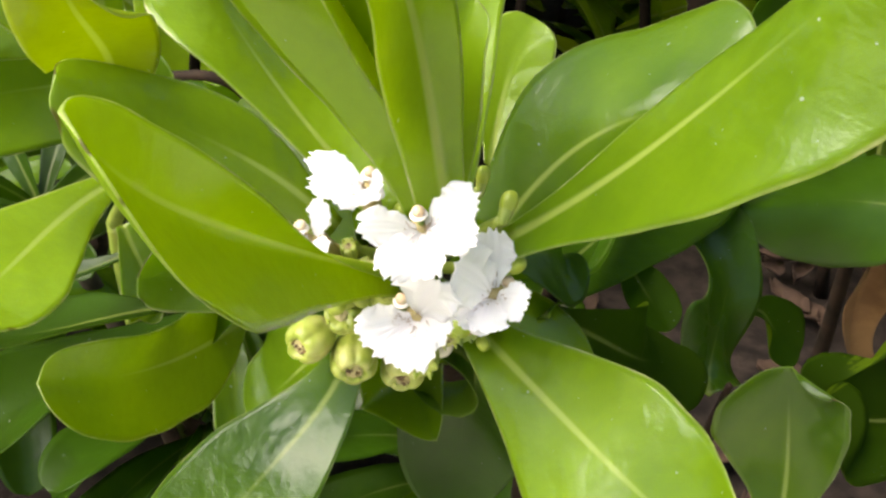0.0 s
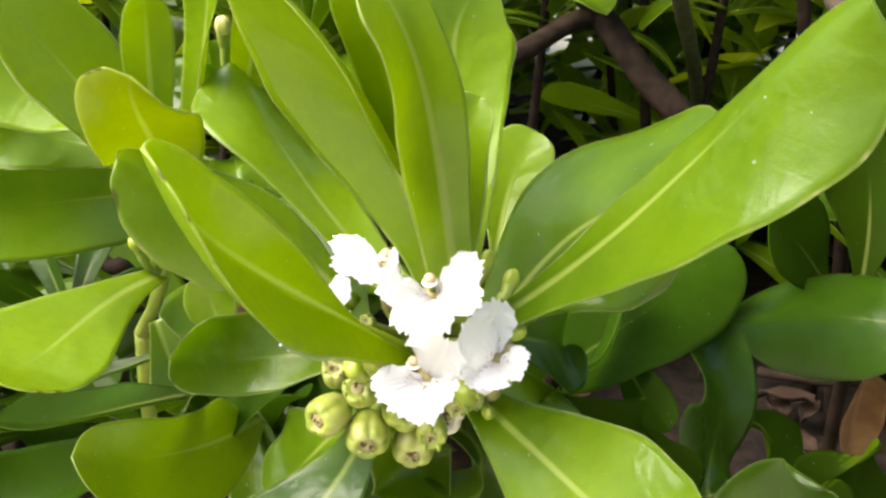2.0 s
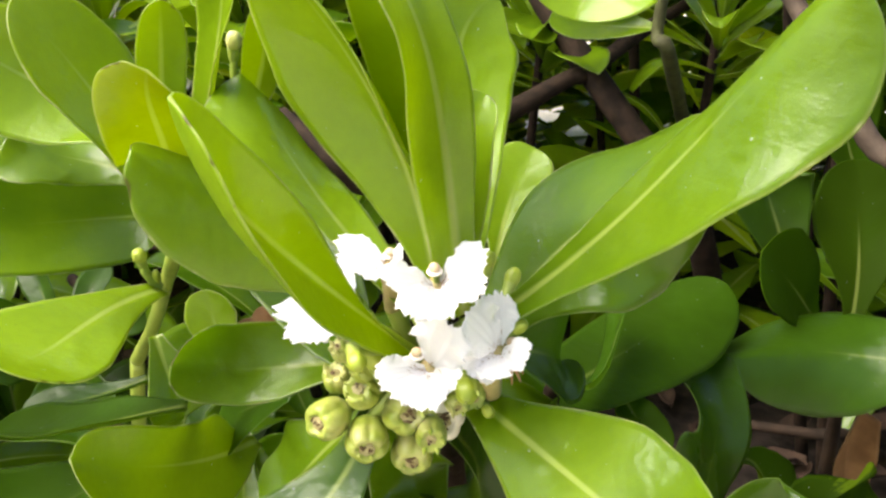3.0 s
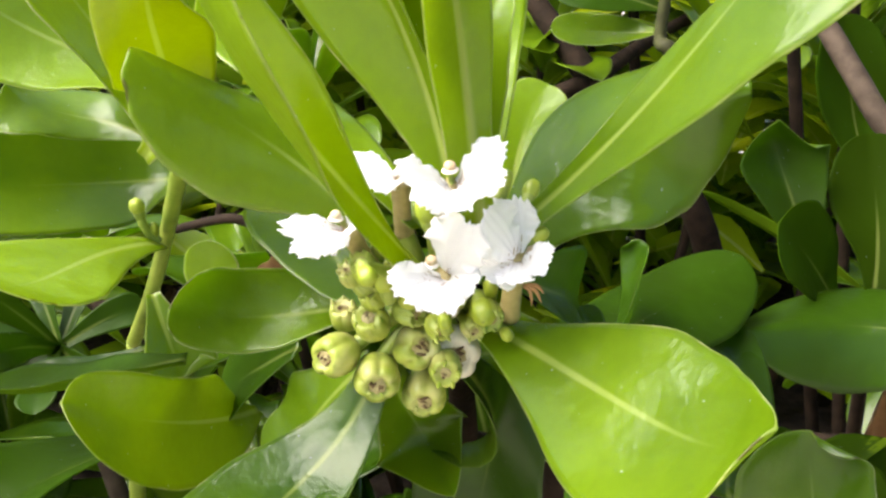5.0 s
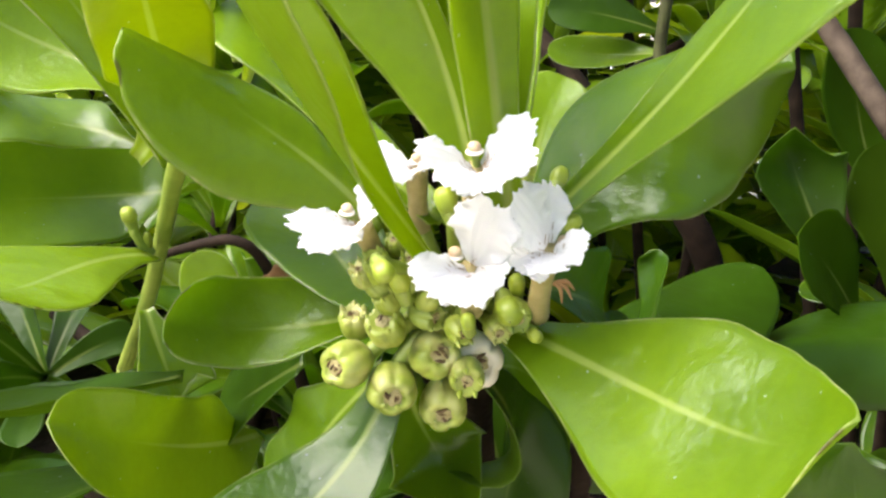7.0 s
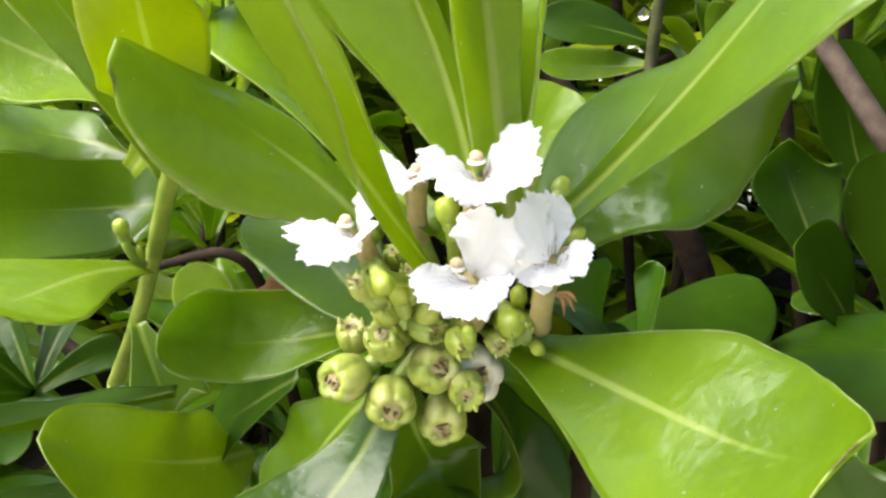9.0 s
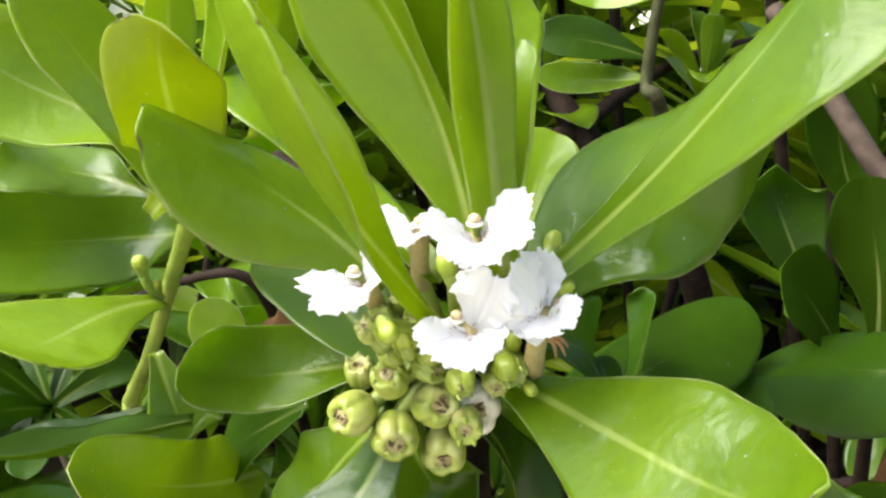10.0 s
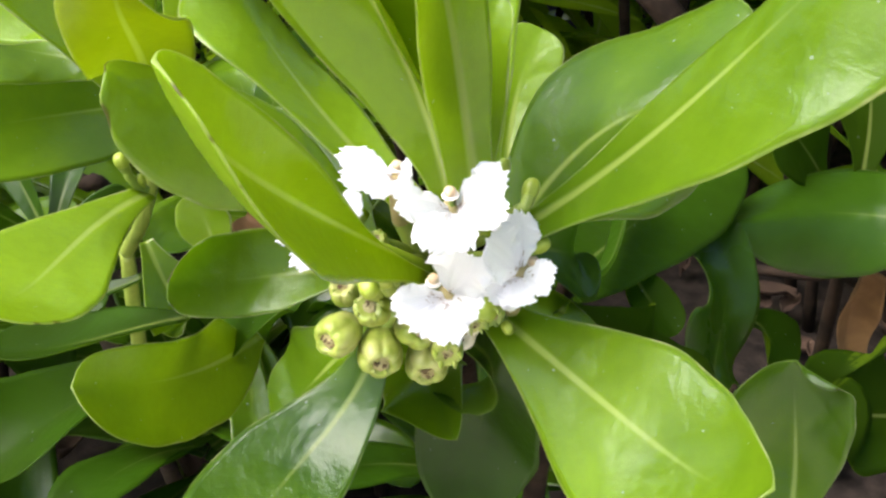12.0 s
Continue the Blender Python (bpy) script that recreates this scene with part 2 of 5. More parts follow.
def tube(points, radii, sides=10, rough=0.0, seed=0, steps=6):
    """A bent, tapered, closed tube through the points."""
    rng = np.random.RandomState(seed)
    P = np.array(points, float)
    R = np.array(radii, float)
    n = (len(P) - 1) * steps + 1
    s = np.linspace(0, len(P) - 1, n)
    i = np.clip(s.astype(int), 0, len(P) - 2)
    f = (s - i)[:, None]
    a, b, c, d = P[np.maximum(i - 1, 0)], P[i], P[i + 1], P[np.minimum(i + 2, len(P) - 1)]
    C = 0.5 * (2 * b + (c - a) * f + (2 * a - 5 * b + 4 * c - d) * f ** 2 + (3 * b - a - 3 * c + d) * f ** 3)
    r = np.interp(s, np.arange(len(P)), R)
    T = unit(np.gradient(C, axis=0))
    ref = np.array((0.31, 0.88, 0.36)) if abs(T[0] @ np.array((0.31, 0.88, 0.36))) < 0.9 else np.array((1.0, 0, 0))
    verts, faces = [], []
    for k in range(n):
        x = unit(ref - T[k] * (T[k] @ ref))
        y = np.cross(T[k], x)
        ref = x
        for j in range(sides):
            w = 2 * math.pi * j / sides
            rr = r[k] * (1 + rough * rng.uniform(-1, 1))
            verts.append(C[k] + (x * math.cos(w) + y * math.sin(w)) * rr)
    for k in range(n - 1):
        for j in range(sides):
            q = (j + 1) % sides
            faces.append((k * sides + j, k * sides + q, (k + 1) * sides + q, (k + 1) * sides + j))
    faces.append(tuple(range(sides))[::-1])
    faces.append(tuple((n - 1) * sides + j for j in range(sides)))
    return verts, faces


def joined(pieces):
    verts, faces = [], []
    for v, f in pieces:
        k = len(verts)
        verts += list(v)
        faces += [tuple(i + k for i in q) for q in f]
    return verts, faces


def outline(u, widest, blunt, foot=0.2):
    s = np.clip(u / widest, 0, 1)
    low = foot + (1 - foot) * (s * s * (3 - 2 * s)) ** 0.8
    q = np.clip((u - widest) / (1 - widest), 0, 1)
    high = np.maximum(1 - q ** blunt, 0) ** (1 / blunt)
    return np.where(u < widest, low, high)


def leaf_mesh(p0, p1, p2, p3, turn0=0.0, turn1=0.0, width=0.016, widest=0.68, cup=(0.3, 0.3), blunt=2.2, up=(0, -0.5, 1), bow=0.0, skew=0.0,
              tone=0.5, wave=0.05, marks=(), nu=46, nv=16, seed=0, thick=0.0006, mat=None, foot=0.2, scallop=None):
    """An obovate leaf along a bent spine from foot to tip, with a real thickness, a sunk midrib and a wavy rim."""
    rng = np.random.RandomState(seed)
    P = [np.array(p, float) for p in (p0, p1, p2, p3)]
    s = np.linspace(0, 1, nu)
    u = 1 - (1 - s) ** 1.5
    c = u[:, None]
    C = (1 - c) ** 3 * P[0] + 3 * c * (1 - c) ** 2 * P[1] + 3 * c * c * (1 - c) * P[2] + c ** 3 * P[3]
    T = unit(3 * (1 - c) ** 2 * (P[1] - P[0]) + 6 * c * (1 - c) * (P[2] - P[1]) + 3 * c * c * (P[3] - P[2]))
    ref = unit(np.array(up, float))
    N = unit(ref - T * (T @ ref)[:, None])
    S = np.cross(T, N)
    a = (turn0 + (turn1 - turn0) * u + bow * 4 * u * (1 - u))[:, None]
    bend = (cup[0] + (cup[1] - cup[0]) * u)[:, None]
    S, N = S * np.cos(a) + N * np.sin(a), N * np.cos(a) - S * np.sin(a)
    length = np.linalg.norm(np.diff(C, axis=0), axis=1).sum()
    w = np.maximum(width * outline(u, widest, blunt, foot), 0.0002)
    v = np.linspace(-1, 1, nv + 1)
    v = np.sign(v) * np.abs(v) ** 0.85
    ph = rng.uniform(0, 6.28, 6)
    rows = []
    mid = np.zeros((nu, nv + 1))
    rim = np.zeros((nu, nv + 1))
    mark = np.zeros((nu, nv + 1))
    for side in (-1, 1):
        # small unevenness of each margin
        uneven = 1 + 0.018 * np.sin(9 * u + ph[0 if side < 0 else 1]) + 0.010 * np.sin(31 * u + ph[2 if side < 0 else 3])
        if scallop and side < 0:
            uneven += scallop[0] * np.sin(6.283 * scallop[1] * u + scallop[2])
        for mu, ms, mr in marks:
            if ms == side:
                uneven -= mr / np.maximum(w, mr) * 0.6 * np.exp(-(((u - mu) * length) / mr) ** 2)
        pick = np.nonzero(v * side >= 0)[0]
        for j in pick:
            mid[:, j] = np.abs(v[j]) * w * uneven * (1 + skew * side)
            rim[:, j] = (1 - np.abs(v[j])) * w
            for mu, ms, mr in marks:
                if ms == side:
                    mark[:, j] = np.maximum(mark[:, j], np.exp(-((((u - mu) * length) ** 2 + rim[:, j] ** 2) / (0.9 * mr) ** 2)))
    sign = np.sign(v)[None, :]
    across = sign * mid
    rise = np.abs(v)[None, :] ** 0.4 * mid * np.sin(bend)
    ripple = wave * w[:, None] * v[None, :] ** 2 * (np.sin(11 * u + ph[4])[:, None] * (sign > 0) + np.sin(9 * u + ph[5])[:, None] * (sign <= 0))
    quilt = 0.02 * w[:, None] * np.sin(26 * u[:, None] - 5 * np.abs(v)[None, :] + ph[0]) * np.abs(v)[None, :] * (1 - v[None, :] ** 2)
    groove = -0.00035 * np.exp(-(mid / 0.0009) ** 2) * (1 - u)[:, None]
    half = 0.5 * thick * (1 - 0.5 * v[None, :] ** 2) + 0 * mid
    keel = 0.0011 * np.exp(-(mid / 0.0010) ** 2) * (1 - 0.9 * u)[:, None]
    base = C[:, None, :] + S[:, None, :] * (across * np.cos(bend))[:, :, None]
    top = base + N[:, None, :] * (rise + ripple + quilt + groove + half)[:, :, None]
    low = base + N[:, None, :] * (rise + ripple + quilt - half - keel)[:, :, None]
    k = nv + 1
    verts = np.concatenate([top.reshape(-1, 3), low.reshape(-1, 3)])
    m = nu * k
    faces = []
    for i in range(nu - 1):
        for j in range(nv):
            q = (i * k + j, i * k + j + 1, (i + 1) * k + j + 1, (i + 1) * k + j)
            faces.append(q)
            faces.append(tuple(x + m for x in q[::-1]))
        for j, flip in ((0, -1), (nv, 1)):
            q = (i * k + j, (i + 1) * k + j, (i + 1) * k + j + m, i * k + j + m)
            faces.append(q[::-flip])
    for i, flip in ((0, -1), (nu - 1, 1)):
        for j in range(nv):
            faces.append((i * k + j, i * k + j + 1, i * k + j + 1 + m, i * k + j + m)[::flip])
    two = lambda x: np.concatenate([x.ravel(), x.ravel()])
    under = np.concatenate([np.zeros(m), np.ones(m)])
    attrs = {"mid": two(mid * 1000), "rim": two(rim * 1000), "along": two(np.repeat(u[:, None], k, 1)), "mark": two(mark), "under": under,
             "tone": np.full(2 * m, tone)}
    return mesh_of("leaf", verts, faces, mat or LEAF, attrs)


def ball(centre, axis, length, radius, ribs=0, rib=0.0, sharp=1.0, nu=14, nv=20):
    """An egg-shaped body along an axis, with optional ribs."""
    z = unit(np.array(axis, float))
    x = unit(np.cross(z, (0.3, 0.9, 0.2)))
    y = np.cross(z, x)
    c = np.array(centre, float)
    verts, faces = [], []
    for i in range(nu + 1):
        a = math.pi * i / nu
        for j in range(nv):
            w = 2 * math.pi * j / nv
            r = radius * math.sin(a) ** sharp * (1 + rib * math.cos(ribs * w))
            verts.append(c - z * math.cos(a) * length / 2 + (x * math.cos(w) + y * math.sin(w)) * max(r, 1e-5))
    for i in range(nu):
        for j in range(nv):
            q = (j + 1) % nv
            faces.append((i * nv + j, i * nv + q, (i + 1) * nv + q, (i + 1) * nv + j))
    return verts, faces


def petal_mesh(throat, tip, side, face, width, seed):
    """A white petal: a thick lance-shaped middle with thin, ruffled and torn wings that reach past it."""
    rng = np.random.RandomState(seed)
    nu, nv = 52, 22
    a, b = np.array(throat, float), np.array(tip, float)
    d = b - a
    L = np.linalg.norm(d)
    t = d / L
    s = np.array(side, float)
    s = unit(s - t * (s @ t))
    n = np.array(face, float)
    n = unit(n - t * (n @ t) - s * (n @ s))
    u = np.linspace(0, 1, nu)
    v = np.linspace(-1, 1, nv + 1)
    ph = rng.uniform(0, 6.28, 8)
    prof = np.interp(u, (0, 0.15, 0.35, 0.6, 0.85, 1), (0.26, 0.42, 0.78, 1.0, 1.02, 0.74))
    # torn margins: broad scallops with fine teeth on them
    teeth = rng.uniform(-1, 1, (2, nu))
    torn = [0.04 * np.sin(9 * u + ph[k]) + 0.035 * np.sin(25 * u + ph[k + 2]) + 0.04 * teeth[k] for k in (0, 1)]
    ends = 0.035 * np.sin(6.5 * v + ph[4]) + 0.025 * np.sin(15 * v + ph[5]) + 0.028 * rng.uniform(-1, 1, nv + 1)
    verts = []
    for i in range(nu):
        sag = 0.06 * L * math.sin(math.pi * u[i])
        for j in range(nv + 1):
            e, k = abs(v[j]), int(v[j] > 0)
            wv = width * prof[i] * (1 + torn[k][i] * e ** 4 * min(1, u[i] * 3))
            end = u[i] * L * (1 - 0.13 * e ** 3) + L * ends[j] * max(0.0, (u[i] - 0.72) / 0.28) ** 2
            ruffle = 0.13 * width * e ** 3 * min(1, 2 * u[i]) * (math.sin(15 * u[i] + ph[6 + k]) + 0.5 * math.sin(33 * u[i] + ph[k]))
            fold = -0.08 * width * e ** 1.5 * u[i]
            ridge = 0.00022 * (math.exp(-((e - 0.3) / 0.08) ** 2) + 0.7 * math.exp(-(e / 0.06) ** 2))
            verts.append(a + t * end + s * v[j] * wv + n * (sag + ruffle + fold + ridge))
    k = nv + 1
    m = len(verts)
    verts += [q - n * 0.00018 for q in verts]
    faces = []
    for i in range(nu - 1):
        for j in range(nv):
            q = (i * k + j, i * k + j + 1, (i + 1) * k + j + 1, (i + 1) * k + j)
            faces.append(q)
            faces.append(tuple(x + m for x in q[::-1]))
        for j in (0, nv):
            faces.append((i * k + j, (i + 1) * k + j, (i + 1) * k + j + m, i * k + j + m))
    for j in range(nv):
        i = nu - 1
        faces.append((i * k + j, i * k + j + 1, i * k + j + 1 + m, i * k + j + m))
    return mesh_of("petal", verts, faces, PETAL)


def flower(shoot, throat, foot, stigma, tips, width=0.0040, seed=0, spread=(1, 1, 1, 1, 1), front=(0.0, -0.8, 0.6)):
    """A half-flower: five petals fanned to one side, a split tube and a bent style with its cup."""
    th, ft, sg = (np.array(q, float) for q in (throat, foot, stigma))
    axis = unit(th - ft)
    tips = [np.array(q, float) for q in tips]
    body = child("flower", mesh_of("flower", *tube([ft, ft * 0.5 + th * 0.5 + axis[[1, 0, 2]] * 0.0004, th], (0.0022, 0.0019, 0.0023), 14, 0.04, seed), TUBE), shoot,
                 "white half-flower with five frilled petals and a tan tube")
    middle = sum(tips) / len(tips)
    for i, tip in enumerate(tips):
        a, b = tips[max(i - 1, 0)], tips[min(i + 1, len(tips) - 1)]
        # the blades turn their faces outward to the light
        side = unit(np.cross(tip - th, np.array(front, float)))
        side = unit(b - a) * 0.45 + side * (0.55 if side @ (b - a) > 0 else -0.55)
        face = np.array(front, float) + 0.6 * axis
        start = th + unit(tip - th) * 0.0012
        child("petal", petal_mesh(start, tip, side, face, width * spread[i], seed * 7 + i), body, "white petal with a torn frilled edge")
    bend = (th + sg) / 2 + unit(th - middle) * 0.0012
    child("style", mesh_of("style", *tube([th - axis * 0.002, bend, sg - axis * 0.0006], (0.0007, 0.0006, 0.0007), 8), STYLE), body)
    stand = unit(np.array((0.05 * seed - 0.15, -0.25, 1.0)))
    child("stigma", mesh_of("stigma", *ball(sg + stand * 0.0004, stand, 0.0021, 0.00115), STIGMA), body, "orange stigma cap")
    child("stigma_rim", mesh_of("stigma_rim", *ball(sg - stand * 0.0004, stand, 0.0010, 0.0016), STIGMA_RIM), body, "pale brim of the stigma")
    rng = np.random.RandomState(seed + 50)
    hairs = []
    for i in range(34):
        tip = tips[rng.randint(len(tips))]
        out = unit(tip - th)
        a = th + out * rng.uniform(0.0004, 0.0042) + rng.normal(0, 0.0005, 3)
        hairs.append(tube([a, a + out * 0.0008 + axis * rng.uniform(0.0006, 0.0015) + rng.normal(0, 0.0003, 3)], (0.00009, 0.00004), 4, steps=2))
    child("throat_hairs", mesh_of("throat_hairs", *joined(hairs), THROAT), body, "fine tan hairs in the throat")
    return body


def fruit_body(c, z, size, seed, flare):
    """A barrel with five swollen lobes that stand up round a sunken end."""
    rng = np.random.RandomState(seed)
    x = unit(np.cross(z, (0.3, 0.9, 0.2)))
    y = np.cross(z, x)
    nv = 50
    # stations from stalk to end: place along the axis, radius, depth of the furrows
    prof = ((-0.56, 0.10, 0.0), (-0.52, 0.22, 0.0), (-0.42, 0.36, 0.02), (-0.26, 0.46, 0.03), (-0.06, 0.50, 0.05), (0.14, 0.505, 0.07), (0.30, 0.48, 0.09),
            (0.42, 0.43, 0.11), (0.50, 0.36 + 0.05 * flare, 0.13), (0.53, 0.29 + 0.06 * flare, 0.13), (0.51, 0.24 + 0.04 * flare, 0.10), (0.46, 0.20, 0.06), (0.44, 0.10, 0.0), (0.44, 0.02, 0.0))
    lobe = rng.uniform(0.75, 1.25, 5)
    lift = rng.uniform(-0.5, 1.0, 5)
    turn = rng.uniform(0, 6.28)
    squash = rng.uniform(0.92, 1.06)
    verts, faces = [], []
    for k, (h, r, rib) in enumerate(prof):
        for j in range(nv):
            w = 2 * math.pi * j / nv
            q = 5 * j / nv
            i = int(q + 0.5) % 5
            swell = abs(math.cos(math.pi * q)) ** 0.6
            rr = r * (1 + rib * lobe[i] * (2 * swell - 1.25))
            top = 0.05 * lift[i] * swell * max(0.0, h) * 2
            verts.append(c + z * size * (h + top) + (x * math.cos(w + turn) * squash + y * math.sin(w + turn)) * size * rr)
    for k in range(len(prof) - 1):
        for j in range(nv):
            q = (j + 1) % nv
            faces.append((k * nv + j, k * nv + q, (k + 1) * nv + q, (k + 1) * nv + j))
    faces.append(tuple(range(nv))[::-1])
    faces.append(tuple((len(prof) - 1) * nv + j for j in range(nv)))
    return verts, faces


def fruit(shoot, centre, axis, size=0.0088, mat=None, seed=0, label="", crown=1.0):
    """An unripe, lobed berry with the withered calyx and a brown scar in its sunken end."""
    rng = np.random.RandomState(seed)
    c, z = np.array(centre, float), unit(np.array(axis, float))
    young = crown > 1.1
    body = child("fruit", mesh_of("fruit", *fruit_body(c, z, size * 1.04, seed, 1.0 if young else 0.0), mat or FRUIT), shoot, label)
    end = c + z * size * 0.475
    x = unit(np.cross(z, (0.3, 0.2, 0.9)))
    y = np.cross(z, x)
    w = rng.uniform(0, 3.1)
    out, off = x * math.cos(w) + y * math.sin(w), y * math.cos(w) - x * math.sin(w)
    child("mouth", mesh_of("mouth", *ball(end - z * size * 0.01, z, size * 0.07, size * 0.21, 7, 0.12, 0.8, 8, 28), MOUTH), body, "tan withered calyx mouth")
    # a torn slit with a raised rim beside it
    for i in range(2 if young else 4):
        mid = end + off * size * (0.10 * (i - 1.5) + rng.uniform(-0.03, 0.03)) + out * size * rng.uniform(-0.06, 0.06) + z * size * 0.03
        half = size * rng.uniform(0.06, 0.15)
        turn = out + off * rng.uniform(-0.7, 0.7)
        child("scar", mesh_of("scar", *tube([mid - turn * half - z * size * 0.02, mid, mid + turn * half - z * size * 0.02], (size * 0.012, size * rng.uniform(0.025, 0.055), size * 0.012), 6, 0.35, seed + i, 3), SCAR),
              body, "brown slit of a flower scar")
    ring = [end + (out * math.cos(q) * 0.10 + off * (math.sin(q) * 0.07 + 0.08)) * size + z * size * 0.035 for q in np.linspace(0.3, 5.6, 8)]
    child("style_ring", mesh_of("style_ring", *tube(ring, [size * 0.022] * 8, 6, 0.2, seed, 3), MOUTH), body, "dried ring of the fallen style")
    # a few withered teeth stay on the rim of a grown fruit, five pointed ones on a young one
    for i in range(5):
        if not young and rng.uniform() > 0.45:
            continue
        w = 2 * math.pi * i / 5 + rng.uniform(-0.25, 0.25)
        out = x * math.cos(w) + y * math.sin(w)
        a = end + out * size * (0.34 if young else 0.30) - z * size * 0.06
        b = a + z * size * (0.19 * crown if young else 0.13) * rng.uniform(0.8, 1.2) + out * size * (0.05 if young else -0.06) * rng.uniform(0.2, 2)
        child("sepal", mesh_of("sepal", *tube([a, (a + b) / 2 + out * size * 0.03, b], (size * 0.12, size * 0.085, size * 0.015), 8, 0.1, seed + i, 4), mat or FRUIT), body)
    return body


def bud(shoot, foot, tip, radius, label="yellow-green closed flower bud", mat=None):
    a, b = np.array(foot, float), np.array(tip, float)
    d = b - a
    body = child("bud", mesh_of("bud", *ball(a + d * 0.62, d, np.linalg.norm(d) * 0.8, radius, 5, 0.06, 0.75, 14, 20), mat or BUD), shoot, label)
    child("calyx", mesh_of("calyx", *tube([a - d * 0.2, a + d * 0.1, a + d * 0.34], (radius * 0.55, radius * 0.75, radius * 0.85), 10), STALK), body)
    return body


def twig(shoot, points, radii, mat=None, name="stalk", rough=0.05, seed=0):
    return child(name, mesh_of(name, *tube(points, radii, 12, rough, seed), mat or STALK), shoot)


# ---- ground ----
def ground():
    rng = np.random.RandomState(4)
    n = 90
    verts, faces = [], []
    for i in range(n + 1):
        for j in range(n + 1):
            x, y = (i / n - 0.5), (j / n - 0.5)
            x, y = math.copysign(abs(x * 2) ** 2.6, x) * 60, math.copysign(abs(y * 2) ** 2.6, y) * 60 + 0.3
            near = math.exp(-(x * x + y * y) / 9)
            z = 0.02 * noise.noise(Vector((x * 5, y * 5, 0))) * near + 0.008 * noise.noise(Vector((x * 21, y * 21, 3))) * near
            verts.append((x, y, z - 0.005))
    for i in range(n):
        for j in range(n):
            a = i * (n + 1) + j
            faces.append((a, a + n + 1, a + n + 2, a + 1))
    tagged(new("ground", mesh_of("ground", verts, faces, SOIL)), "sandy soil strewn with leaf litter, darkened for shade under the shrub", "ground", kind="structure")


ground()


def branch(points, radii, mat, label, seed):
    ob = new("branch", mesh_of("branch", *tube(points, radii, 14, 0.035, seed), mat))
    return tagged(ob, label, "branch")


# ---- the shoots, fitted leaf by leaf ----

main = thing("naupaka_shoot", (0.0300, 0.2600, 0.0000), "flowering naupaka shoot with glossy yellow-green leaves, white flowers and green fruits", "shrub shoot", "naupaka shoots")
twig(main, [(0.0300, 0.2800, -0.0100), (0.0200, 0.2600, 0.1200), (0.0040, 0.2250, 0.2500), (-0.0010, 0.1850, 0.3100), (-0.0020, 0.1680, 0.3420)], (0.004, 0.0038, 0.0036, 0.0036, 0.0034), BARK, "stem")
child("leaf", leaf_mesh((-0.0075, 0.1597, 0.3353), (-0.0323, 0.1079, 0.3813), (-0.0376, 0.0967, 0.3903), (-0.0386, 0.0894, 0.4065),
    3.08, 2.01, 0.0136, 0.59, (1.30, 0.29), 2.1, (-0.28, -0.19, 0.94), bow=-0.73, skew=-0.40, tone=0.92, wave=0.05, marks=[(0.985, -1, 0.0008), (0.93, -1, 0.0009), (0.84, -1, 0.0007), (0.72, -1, 0.0007), (0.60, -1, 0.0005)], seed=58), main)
child("leaf", leaf_mesh((-0.0211, 0.1649, 0.3442), (-0.0340, 0.1632, 0.3598), (-0.0394, 0.1668, 0.3606), (-0.0652, 0.1519, 0.3829),
    0.35, 0.23, 0.0133, 0.66, (-0.34, -0.43), 3.0, (0.00, -0.37, 0.93), bow=0.18, skew=-0.16, tone=0.5, wave=0.05, marks=[(1.0, 1, 0.00117), (0.975, -1, 0.00117), (0.975, -1, 0.00117)], seed=86), main)
child("leaf", leaf_mesh((-0.0096, 0.1636, 0.3461), (-0.0329, 0.1820, 0.3613), (-0.0458, 0.1933, 0.3804), (-0.0534, 0.2032, 0.3892),
    -0.23, -0.64, 0.0152, 0.76, (0.41, -0.56), 1.7, (0.00, -0.75, 0.66), bow=-0.40, skew=0.05, foot=0.25, tone=0.8, wave=0.05, seed=17), main)
child("leaf", leaf_mesh((-0.0035, 0.1500, 0.3561), (-0.0082, 0.1529, 0.3816), (-0.0186, 0.1492, 0.4052), (-0.0388, 0.1392, 0.4269),
    0.59, 1.17, 0.0184, 0.63, (0.51, 0.36), 1.5, (0.00, -0.96, 0.29), bow=0.20, skew=-0.08, foot=0.17, tone=0.92, wave=0.05, seed=45), main)
child("leaf", leaf_mesh((0.0022, 0.1431, 0.3526), (-0.0036, 0.1426, 0.3879), (-0.0032, 0.1360, 0.4096), (-0.0152, 0.1291, 0.4239),
    0.17, -0.98, 0.0115, 0.85, (0.44, 0.18), 4.0, (0.00, -0.96, 0.29), bow=-0.32, skew=-0.24, foot=0.35, tone=1.0, wave=0.05, seed=73), main)
child("leaf", leaf_mesh((-0.0001, 0.1653, 0.3435), (-0.0067, 0.1565, 0.3713), (-0.0085, 0.1461, 0.3974), (-0.0152, 0.1332, 0.4197),
    -0.12, 0.26, 0.0066, 0.85, (0.32, -0.25), 2.9, (0.00, -0.96, 0.29), bow=0.41, skew=-0.19, tone=0.7, wave=0.05, seed=91), main)
child("leaf", leaf_mesh((0.0025, 0.1493, 0.3583), (0.0033, 0.1512, 0.3700), (-0.0018, 0.1496, 0.3828), (0.0054, 0.1539, 0.3951),
    0.22, 0.35, 0.0069, 0.66, (0.34, 0.41), 3.0, (0.00, -0.96, 0.29), bow=0.06, skew=-0.02, tone=0.80, wave=0.05, marks=[(1.0, 1, 0.00117)], seed=4), main)
